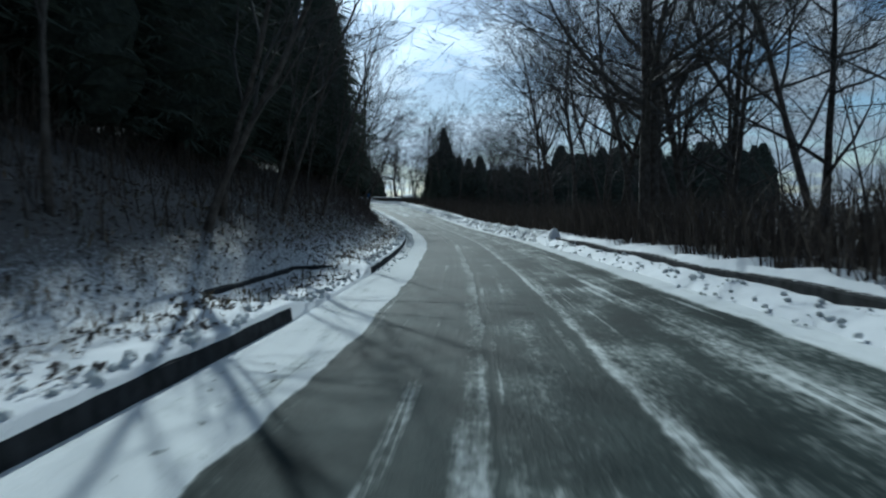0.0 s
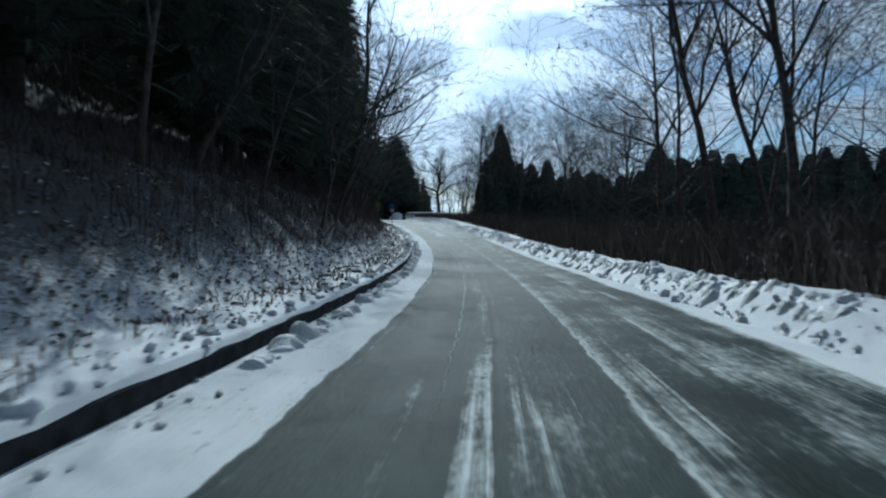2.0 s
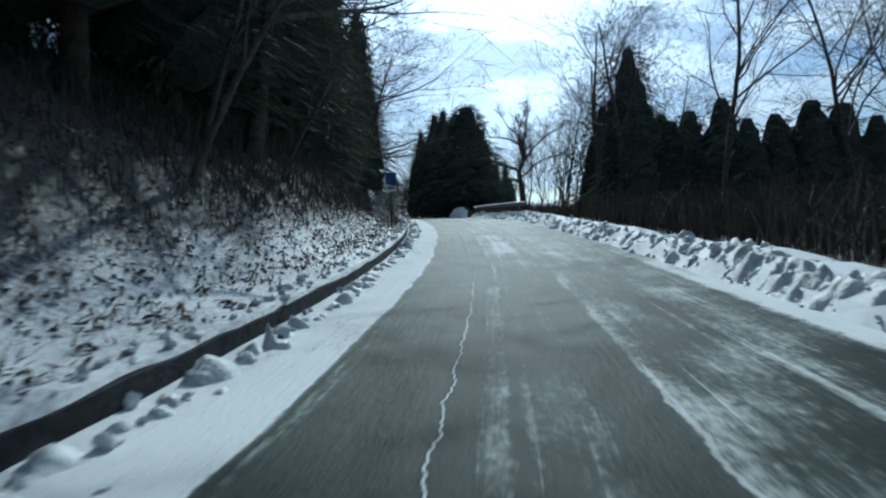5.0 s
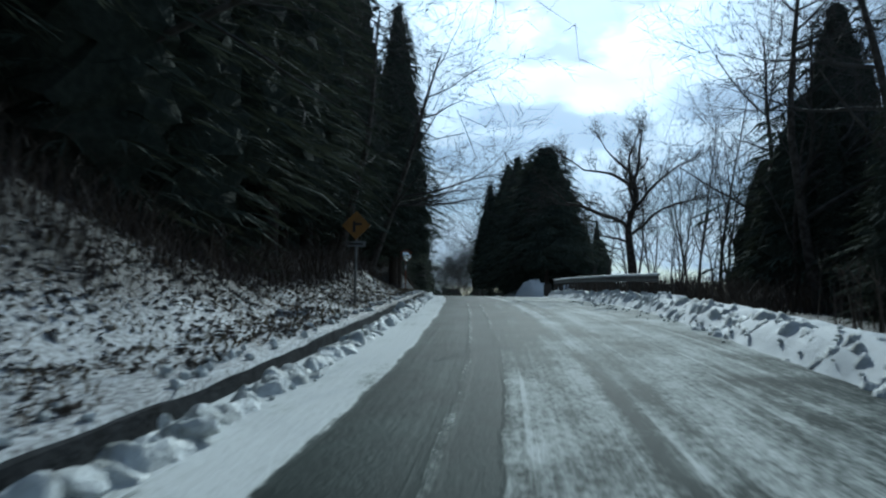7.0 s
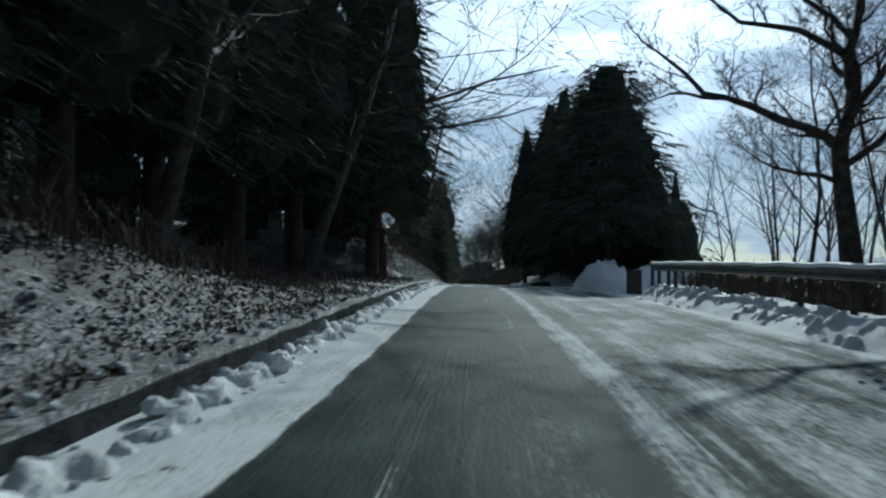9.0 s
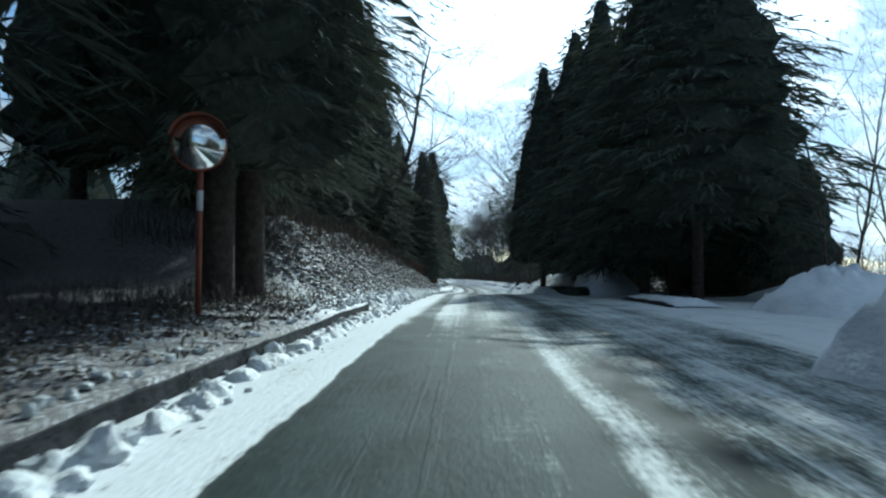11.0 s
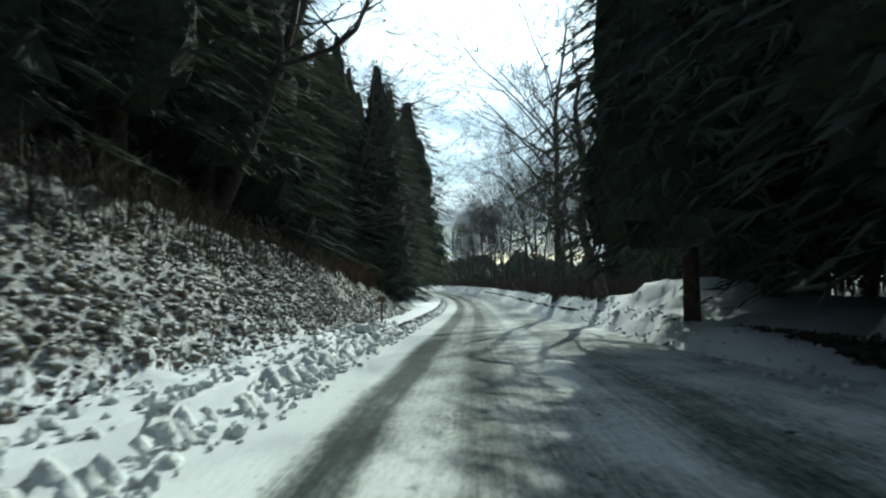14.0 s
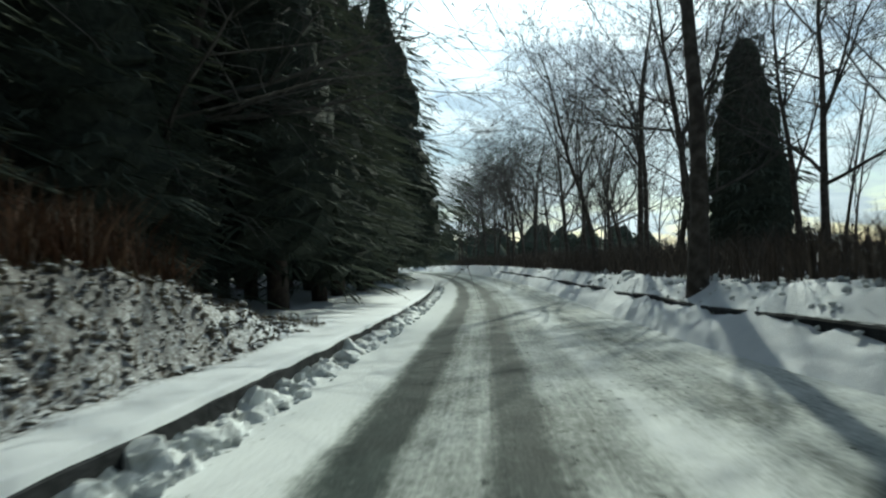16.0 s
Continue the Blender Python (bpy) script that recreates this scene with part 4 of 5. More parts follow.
    giant = Planter([tree_thing(conifer(53, 25, 4.3, 0.13, arms=22, power=0.72, ragged=0.25, size=0.18, tuft=7), "tall_cedar", "very tall broad cedar with two bare lower trunks beside the road", "conifer", "tall cedars")])
    giant.put(0, 161.0, -5.4, 1.0, 0)
    giant.put(0, 162.4, -5.1, 0.96, 130)
    for s, l in ((139, -15), (147, -19), (156, -18), (163, -14)):
        behind(s, l)
    # left: over the steep bank
    for s in range(169, 224, 5):
        fir(s + g.uniform(-1, 1), -8.6 + g.uniform(-0.5, 0.5), 0.95)
        behind(s + 2.5, -13 + g.uniform(-1.5, 1.5))
    for s, l in ((221.5, -8.0), (225.5, -8.4)):
        fir(s, l, 0.95, 0.85, i=0)
    # left: beyond the bank
    broad_row = Planter([tree_thing(conifer(71, 19.0, 5.3, 0.10, whorl=0.5, arms=17, power=0.66, size=0.36, ragged=0.4, tuft=3), "broad_conifer", "broad tall conifer whose boughs hang over the road at the bend", "conifer", "conifers at the bend")])
    for s in range(229, 330, 5):
        if s < 251:
            fir(s + g.uniform(-0.8, 0.8), -5.9 + g.uniform(-0.3, 0.3), 1.02, 0.78)
            behind(s + 1, -8.6, 0.9)
        elif s % 2:
            broad_row.put(0, s, -5.7 + g.uniform(-0.3, 0.3), g.uniform(0.95, 1.08), g.uniform(0, 360))
        behind(s + 2.5, -11 + g.uniform(-1, 1), 0.9)
    # bare trees that reach out over the road on the left
    for s, l, k, t, ln in ((75, -6.6, 1.0, 30, 9), (93, -6.4, 1.15, 200, 10), (112, -8.2, 1.05, 120, 9), (138, -7.4, 1.1, 300, 13), (152, -7.0, 1.25, 60, 17), (205, -8.6, 1.35, 10, 21), (225.5, -9.0, 1.05, 75, 16)):
        bare_at(s, l, k, 1, t, 1.0, ln)
    # right: first bend
    for s in range(14, 104, 6):
        low = 1.0 if s < 72 else 0.72
        bare_at(s + g.uniform(-1.5, 1.5), 8.4 + g.uniform(-0.6, 2.0), low * g.uniform(0.85, 1.05), lean=g.uniform(-8, 4))
        bare_at(s + 3 + g.uniform(-1.5, 1.5), 14 + g.uniform(-2.0, 3.0), low * g.uniform(0.9, 1.15))
    for s in range(30, 110, 10):
        slim.put(g.randrange(2), s + g.uniform(-1.5, 1.5), 22 + g.uniform(-3, 4), g.uniform(1.0, 1.25), g.uniform(0, 360))
    for s, l, k, i, t, ln in ((29.2, 6.85, 1.0, 1, 40, 0), (29.6, 7.35, 0.95, 1, 190, 3)):
        bare_at(s, l, k, i, t, 1.1, ln)
    # right: the plantation that closes the first bend
    for k in range(30):
        l = 9.5 + 1.75 * k
        young.put(g.randrange(3), 111 + g.uniform(-1.2, 1.2) - 0.10 * k, l, g.uniform(0.88, 1.10) * (0.55 if k < 2 else 0.52 if k == 2 else 0.66 if k == 3 else 0.80 if k <= 9 else 1), g.uniform(0, 360))
        if k % 2:
            young.put(g.randrange(3), 115 + g.uniform(-1, 1), l + 1, g.uniform(0.9, 1.1) * (0.5 if k < 4 else 0.78 if k < 10 else 1), g.uniform(0, 360))
    for s, l, k in ((114.9, 9.0, 0.50), (111.5, 11.4, 0.46), (118.5, 11.0, 0.55), (114, 14.5, 0.42)):
        fir(s, l, k, 0.80, i=2)
    for k, s in enumerate((113, 116.5, 120, 123.5, 127, 130.5, 134, 137.5)):
        young.put(k % 3, s, 14.8 + g.uniform(-0.5, 0.6), g.uniform(0.88, 1.05) * (0.55 if s < 118 else 0.78), g.uniform(0, 360))
        young.put((k + 1) % 3, s + 1.5, 18.0 + g.uniform(-0.8, 0.8), g.uniform(0.9, 1.1) * (0.62 if s < 118 else 0.88), g.uniform(0, 360))
    cedar = tree_thing(conifer(73, 13.6, 4.6, 0.03, whorl=0.42, arms=17, power=0.66, size=0.30, ragged=0.7, tuft=4), "pointed_cedar", "pointed dark cedar rising over lower conifers", "conifer", "pointed cedars")
    cedars = Planter([cedar])
    cedars.put(0, 129.8, 15.2, 1.0, 40)
    cedars.put(0, 128.0, 12.6, 0.64, 160)
    fir(125.5, 12.6, 0.50, i=2)
    for s, l, k, ln in ((117.5, 11.2, 1.05, -9), (125, 11.8, 1.0, -7), (131, 13, 1.0, -4)):
        bare_at(s, l, k, lean=ln)
    # right: the oak and the thin wood behind the guard rail
    trunk = [(0.05, 0, -0.4), (0, 0, 0.6), (-0.08, 0.02, 1.8), (-0.22, 0.03, 3.0), (-0.33, 0, 4.1)]
    limbs = [([(-0.33, 0, 4.0), (-1.2, -0.1, 4.5), (-2.6, -0.3, 4.95), (-3.9, -0.4, 5.25), (-4.8, -0.2, 6.2)], 0.15),
             ([(-3.5, -0.35, 5.15), (-4.4, -0.6, 5.2), (-5.2, -0.8, 5.0)], 0.06),
             ([(-0.33, 0, 4.0), (0.12, 0.05, 5.2), (0.02, 0.1, 6.6), (0.4, 0.2, 7.7), (0.6, 0.3, 9.3)], 0.19),
             ([(0.0, 0.1, 6.4), (-1.2, 0.2, 7.1), (-2.8, 0.1, 7.25), (-3.9, -0.2, 7.9)], 0.11),
             ([(-0.26, 0, 3.1), (-1.2, 0.3, 3.4), (-2.15, 0.5, 3.75)], 0.085),
             ([(0.1, 0.05, 5.1), (1.0, 0.1, 6.2), (2.1, 0.3, 7.2), (3.4, 0.2, 8.0)], 0.12),
             ([(-0.1, 0, 4.6), (0.6, 1.2, 5.8), (0.9, 2.6, 6.9), (1.4, 3.6, 8.2)], 0.12),
             ([(0.0, 0.1, 5.6), (-0.5, -1.2, 6.6), (-0.9, -2.3, 7.6), (-0.7, -3.2, 8.6)], 0.11),
             ([(0.05, 0.1, 6.9), (-0.9, 0.5, 8.0), (-1.6, 0.6, 9.0)], 0.09),
             ([(-0.28, 0, 3.5), (0.9, -0.5, 4.6), (2.2, -0.9, 5.3), (3.6, -0.8, 5.6)], 0.10)]
    oak = tree_thing(crooked_tree(43, trunk, 0.33, limbs), "oak_tree", "old spreading leafless tree with crooked limbs behind the guard rail", "tree", "")
    x, y, z = spot(141.2, 9.3)
    oak.matrix_basis = pose(x, y, z, 0, 0, 24)
    for s in range(122, 182, 4):
        for l in (12.5, 16, 20, 25):
            if s < 158 or l > 14:
                slim.put(g.randrange(2), s + g.uniform(-2, 2), l + g.uniform(-2, 2), g.uniform(0.7, 1.0), g.uniform(0, 360))
    # right: the cone-shaped clump, then conifers round the lay-by
    broad = "broad dense conifer on a bare lower trunk beside the snowy lay-by"
    clump = Planter([tree_thing(conifer(51, 18.0, 5.2, 0.13, arms=20, power=0.76, size=0.28, tuft=4), "clump_conifer", broad, "conifer", "conifers by the lay-by"),
                     tree_thing(conifer(54, 16.0, 6.1, 0.23, whorl=0.36, arms=27, power=0.52, droop=0.27, size=0.30, ragged=0.3, tuft=5), "clump_conifer", broad, "conifer", "conifers by the lay-by"),
                     tree_thing(conifer(52, 15.5, 4.4, 0.12, arms=17, power=0.76, size=0.28, tuft=4), "clump_conifer", broad, "conifer", "conifers by the lay-by")])
    for i, s, l, k in ((1, 177, 9.6, 1.06), (0, 182.5, 8.6, 0.93), (2, 201.0, 7.6, 1.22), (2, 192.0, 8.1, 1.22), (2, 182, 14.5, 0.60), (0, 187, 11.2, 0.95), (2, 197.5, 11.6, 1.05)):
        clump.put(i, s, l, k, g.uniform(0, 360))
    for s, l, k in ((191, 12.4, 0.95), (195, 13.2, 0.90), (203, 9.6, 1.0), (206, 12.5, 0.8), (185, 16.5, 0.55), (200.5, 10.8, 1.0), (206, 9.2, 0.85), (210, 9.8, 0.78), (221.5, 10.6, 0.8)):
        fir(s, l, k, i=0)
    for s, l, k in ((183, 16.5, 0.8), (189.5, 16.5, 0.75), (194, 16, 0.8), (198, 15.5, 0.75), (203, 16, 0.7)):
        young.put(g.randrange(3), s, l, k, g.uniform(0, 360))
    clump.put(2, 199.5, 5.15, 0.88, 50, 0, 1.2)
    # right: the bare wood past the lay-by
    for s, l, k, i, t, ln in ((224.0, 4.4, 1.15, 3, 80, -2), (231.5, 6.6, 0.75, 0, 20, -4), (240, 7.0, 0.9, 2, 120, 0), (211, 9, 0.9, 2, 300, 0), (236, 5.7, 0.75, 3, 60, -3)):
        bare_at(s, l, k, i, t, 1.0, ln)
    trunk = [(0.06, 0, -0.4), (0, 0, 0.3), (-0.18, 0, 1.1), (-0.48, 0.02, 2.0), (-0.74, 0.03, 2.8), (-0.74, 0, 3.6), (-0.63, 0, 4.5), (-0.70, 0.1, 6.4)]
    limbs = [([(-0.74, 0.02, 2.7), (-1.35, -0.1, 3.05), (-2.0, -0.2, 3.55), (-2.85, -0.3, 3.95), (-3.7, -0.3, 4.7)], 0.10),
             ([(-0.73, 0, 2.65), (-1.05, 0.2, 3.4), (-1.7, 0.4, 3.9), (-2.0, 0.5, 4.5)], 0.06),
             ([(-0.66, 0, 4.2), (-1.4, 0.1, 4.45), (-2.5, 0.2, 5.1), (-3.4, 0.3, 6.2)], 0.10),
             ([(-0.68, 0, 3.8), (-0.25, 0.1, 4.15), (0.2, 0.3, 5.2), (0.5, 0.4, 6.6)], 0.07),
             ([(-0.66, 0, 5.0), (0.3, -0.4, 6.0), (1.5, -0.7, 7.0), (2.6, -0.9, 8.3)], 0.09),
             ([(-0.70, 0.1, 6.3), (-0.9, 0.2, 7.6), (-0.7, 0.1, 9.0), (-0.9, 0.2, 10.4)], 0.13),
             ([(-0.70, 0.1, 6.0), (-1.5, 0.6, 7.2), (-2.4, 1.0, 8.6)], 0.09),
             ([(-0.65, 0.05, 5.6), (-0.4, -0.9, 6.8), (-0.2, -1.8, 8.2)], 0.08)]
    leaning = tree_thing(crooked_tree(44, trunk, 0.25, limbs, 1), "leaning_tree", "leafless tree with a leaning trunk and long side limbs", "tree", "leaning trees")
    leaners = Planter([leaning])
    leaners.put(0, 212.5, 5.15)
    leaners.put(0, 41.75, 12.3, 1.6, 10)
    for s in range(209, 330, 7):
        bare_at(s + g.uniform(-2, 2), 11 + g.uniform(-2.5, 3), g.uniform(0.75, 1.0))
        slim.put(g.randrange(2), s + g.uniform(-2, 2), 19 + g.uniform(-3, 4), g.uniform(0.9, 1.2), g.uniform(0, 360))
    for s in range(244, 330, 6):
        bare_at(s + g.uniform(-2, 2), 6.0 + g.uniform(-0.8, 1.2), g.uniform(0.65, 0.85))
    for s in range(206, 290, 3):
        slim.put(g.randrange(2), s + g.uniform(-1, 1), 15 + g.uniform(-6, 8), g.uniform(0.8, 1.1), g.uniform(0, 360))
    col = tree_thing(conifer(61, 11.0, 3.0, 0.03, whorl=0.28, arms=13, power=0.40, size=0.26, ragged=0.5, core=0.66), "columnar_conifer", "narrow columnar dark conifer among bare trees", "conifer", "")
    x, y, z = spot(243.0, 12.5)
    col.matrix_basis = pose(x, y, z, 0, 0, 0)


plant_all()


def far_wood():
    """Dark woods beyond the first rows, out to where they close the view."""
    g = np.random.RandomState(5)
    V, F = [], []
    places = [(s, -24 - 34 * g.rand()) for s in np.arange(-55, 400, 2.2)]
    places += [(345 + 50 * g.rand(), -30 + 90 * g.rand()) for _ in range(90)]
    places += [(s, 30 + 40 * g.rand()) for s in np.arange(-55, 20, 2.4)]
    places = [(s, l) for s, l in places if not (-5 < l < 6 and s < 372)]
    for s, l in places:
        if s > 330 and abs(l) < 8:
            continue
        x, y, z = world_at(s, l, 0)
        z = z + float(ground_height(np.array([s]), np.array([l]))[0]) - 0.5
        h, r = (11 + 7 * g.rand(), 2.4 + 1.2 * g.rand()) if s < 330 else (5 + 4 * g.rand(), 3.6 + 1.4 * g.rand())
        k = len(V)
        for i in range(5):
            f = i / 4
            for j in range(7):
                a = j * 0.898 + i * 0.4
                rr = r * (1 - f) ** 0.75 * (0.7 + 0.6 * g.rand()) + 0.05
                V.append((x + rr * math.cos(a), y + rr * math.sin(a), z + h * (0.04 + 0.96 * f) + 0.5 * g.randn() * (0 < i < 4)))
                if i:
                    b, c = k + (i - 1) * 7, k + i * 7
                    F.append((b + j, b + (j + 1) % 7, c + (j + 1) % 7, c + j))
        for _ in range(45):
            f = g.rand() ** 1.3
            a = g.rand() * 6.283
            rr = r * (1 - f) ** 0.75
            c = np.array([x + rr * math.cos(a), y + rr * math.sin(a), z + h * (0.04 + 0.96 * f)])
            t = np.array([math.cos(a), math.sin(a), -0.3 + 0.5 * g.randn()]) * (0.5 + 0.5 * g.rand())
            w = np.array([-math.sin(a), math.cos(a), 0.4 * g.randn()]) * 0.3
            k = len(V)
            V += [tuple(c - t * 0.4), tuple(c + w), tuple(c + t), tuple(c - w)]
            F.append((k, k + 1, k + 2, k + 3))
    tagged(new("far_wood", mesh_of("far_wood", V, F, NEEDLE)), "dark conifer woods in the distance", "woods", kind="stuff")


far_wood()


# ---- undergrowth ----
def stems(name, label, category, mat, zones, seed, bend=0.35, width=0.012):
    """Thin upright stems in stretches of the roadside. zones: s0, s1, lat0, lat1, count, height."""
    g = np.random.RandomState(seed)
    V, F = [], []
    for s0, s1, l0, l1, n, h in zones:
        S, T = s0 + (s1 - s0) * g.rand(n), l0 + (l1 - l0) * g.rand(n)
        # in clumps
        S = S + 0.35 * np.sin(S * 2.1) + g.normal(0, 0.15, n)
        X, Y, Z = world_at(S, T, ground_height(S, T) - 0.06)
        H = h * (0.35 + 0.85 * g.rand(n))
        A, B = g.rand(n) * 6.283, g.normal(0, bend, n)
        for x, y, z, hh, a, b in zip(X, Y, Z, H, A, B):
            dx, dy = math.cos(a), math.sin(a)
            w = width * (0.6 + 0.8 * g.rand())
            k = len(V)
            mx, tx = b * hh * 0.35, b * hh
            V += [(x - dy * w, y + dx * w, z), (x + dy * w, y - dx * w, z), (x + dx * mx + dy * w * 0.8, y + dy * mx - dx * w * 0.8, z + hh * 0.55), (x + dx * mx - dy * w * 0.8, y + dy * mx + dx * w * 0.8, z + hh * 0.55), (x + dx * tx, y + dy * tx, z + hh)]
            F += [(k, k + 1, k + 2, k + 3), (k + 3, k + 2, k + 4)]
            if hh > 0.7 and g.rand() < 0.7:
                # a side shoot
                f = 0.55
                c, d = a + g.normal(0, 1.2), hh * 0.4
                k = len(V)
                p = (x + dx * mx, y + dy * mx, z + hh * f)
                V += [(p[0], p[1], p[2] - w), (p[0], p[1], p[2] + w), (p[0] + math.cos(c) * d * 0.7, p[1] + math.sin(c) * d * 0.7, p[2] + d * 0.75)]
                F.append((k, k + 1, k + 2))
    return tagged(new(name, mesh_of(name, V, F, mat)), label, category, kind="stuff")


stems("thicket", "dark leafless thicket under the roadside trees", "thicket", BRUSH,
      ((-10, 84, 5.15, 8.0, 6800, 1.7), (80, 112, 5.8, 8.5, 1800, 1.7), (-10, 112, 8.0, 15, 5200, 2.6), (118, 150, 6.3, 8.5, 3000, 0.85), (120, 150, 8.5, 14, 2000, 1.3), (170, 200, 12.5, 22, 1800, 1.5), (213, 330, 4.9, 7.5, 8200, 1.15), (203, 330, 8.5, 12, 6000, 1.4), (203, 330, 12, 20, 2800, 2.0), (206, 345, 20, 48, 2600, 3.2), (-12, 100, -13.5, -10.5, 5200, 2.6)), 3, 0.5, 0.016)
stems("bank_brush", "bare brown brush on the snowy slope", "brush", BRUSH,
      ((-10, 98, -12, -5.2, 8500, 1.0), (86, 140, -9, -4.8, 7000, 1.0), (165, 222, -10, -5.4, 8000, 1.0), (166, 214, -6.2, -4.8, 4200, 0.7), (204, 221, -8, -5.4, 1800, 0.9)), 4, 0.8, 0.010)
stems("pale_brush", "fine greyish-purple twigs and bracken over the leaf litter of the slope", "brush", material("pale_brush", (0.098, 0.080, 0.078), 0.9, (0.058, 0.045, 0.042), 2, island=0.5),
      ((38, 100, -9.0, -4.55, 12000, 0.50), (96, 162, -8.5, -4.55, 12000, 0.50)), 24, 0.9, 0.007)
stems("brown_bush", "reddish-brown dry brush on the end of the bank", "brush", material("brown_brush", (0.16, 0.085, 0.05), 0.9, (0.09, 0.06, 0.04), 2, island=0.4),
      ((212, 219.5, -6.4, -4.9, 1500, 1.15), (205, 221, -8.5, -6.0, 1300, 0.8)), 14, 0.5, 0.012)
stems("dry_grass", "dry brown grass poking through snow", "grass", DRYGRASS,
      ((-5, 100, -6.5, -3.1, 6500, 0.22), (100, 160, -6.0, -3.0, 5000, 0.2), (160, 224, -7.0, -3.6, 9000, 0.24), (206, 222, -7.5, -5.6, 1600, 0.6)), 6, 0.7, 0.012)


def dead_leaves():
    """Fallen leaves and clods lying on the verge and the slopes."""
    g = np.random.RandomState(9)
    V, F = [], []
    for s0, s1, l0, l1, n, big in ((0, 100, -7.5, -2.8, 26000, 0.044), (100, 163, -6.5, -2.8, 30000, 0.044), (163, 224, -6.5, -3.4, 12000, 0.05)):
        S, T = s0 + (s1 - s0) * g.rand(n), l0 + (l1 - l0) * g.rand(n)
        keep = fbm(S / 0.6, T / 0.6 + 12) + 0.16 * step(-3.2, -4.6, T) > 0.45
        S, T = S[keep], T[keep]
        X, Y, Z = world_at(S, T, ground_height(S, T) + 0.015)
        for x, y, z in zip(X, Y, Z):
            a, b, r = g.rand() * 6.283, g.normal(0, 0.5), big * (0.4 + 0.9 * g.rand())
            u = np.array([math.cos(a), math.sin(a), b]) * r
            w = np.array([-math.sin(a), math.cos(a), g.normal(0, 0.5)]) * r * 0.6
            c = np.array([x, y, z + 0.02 * g.rand()])
            k = len(V)
            V += [tuple(c - u), tuple(c + w + (0, 0, 0.3 * r)), tuple(c + u), tuple(c - w + (0, 0, 0.2 * r))]
            F.append((k, k + 1, k + 2, k + 3))
    tagged(new("dead_leaves", mesh_of("dead_leaves", V, F, LEAF)), "brown fallen leaves and clods on the snowy verge", "leaves", kind="stuff")


dead_leaves()


def bank_clods():
    """Turf clods with caps of snow, thick on the steep bank and thinner on the other slopes."""
    g = np.random.RandomState(31)
    base = []
    for _ in range(6):
        bm = bmesh.new()
        bmesh.ops.create_icosphere(bm, subdivisions=1, radius=0.5)
        for v in bm.verts:
            v.co *= g.uniform(0.7, 1.25)
        base.append((np.array([v.co[:] for v in bm.verts]), [[v.index for v in f.verts] for f in bm.faces]))
        bm.free()
    V, F, n = [], [], 0
    for s0, s1, l0, l1, count, a, b in ((165, 206, -5.5, -3.7, 5400, 0.09, 0.25), (165, 222, -4.4, -3.5, 900, 0.08, 0.2), (204, 222, -6.4, -3.5, 2300, 0.05, 0.15), (86, 163, -5.6, -3.3, 2200, 0.05, 0.15), (20, 86, -6.5, -3.8, 1500, 0.05, 0.15)):
        S, T = s0 + (s1 - s0) * g.rand(count), l0 + (l1 - l0) * g.rand(count)
        X, Y, Z = world_at(S, T, ground_height(S, T))
        for x, y, z in zip(X, Y, Z):
            r = a + (b - a) * g.rand() ** 1.6
            v, f = base[g.randint(6)]
            q = g.normal(0, 1, (3, 3))
            v = v @ np.linalg.qr(q)[0] * (1.0, g.uniform(0.6, 1.3), g.uniform(0.5, 1.0))
            t = g.rand() * 6.283
            c, sn = math.cos(t) * r, math.sin(t) * r
            w = np.stack([x + v[:, 0] * c - v[:, 1] * sn, y + v[:, 0] * sn + v[:, 1] * c, z + v[:, 2] * r * 0.8 + 0.03 * r], -1)
            V.append(w)
            F += [(q[0] + n, q[1] + n, q[2] + n) for q in f]
            n += len(v)
    tagged(new("bank_clods", mesh_of("bank_clods", np.concatenate(V), F, CLOD, True)), "snow-capped clods of turf on the steep bank", "clods", kind="stuff")


bank_clods()


# ---- ploughed snow ----
def lump(seed, n=2):
    """One angular lump of ploughed snow, about 1 m across, flat underneath."""
    g = random.Random(seed)
    bm = bmesh.new()
    bmesh.ops.create_icosphere(bm, subdivisions=n, radius=0.5)
    planes = [(Vector((g.gauss(0, 1), g.gauss(0, 1), g.gauss(0, 0.8))).normalized(), g.uniform(0.20, 0.34)) for _ in range(9)]
    for v in bm.verts:
        for nrm, d in planes:
            k = v.co.dot(nrm) - d
            if k > 0:
                v.co -= nrm * k
        v.co += Vector((g.gauss(0, 0.014), g.gauss(0, 0.014), g.gauss(0, 0.014)))
        v.co.z = max(v.co.z, -0.22)
    return bm


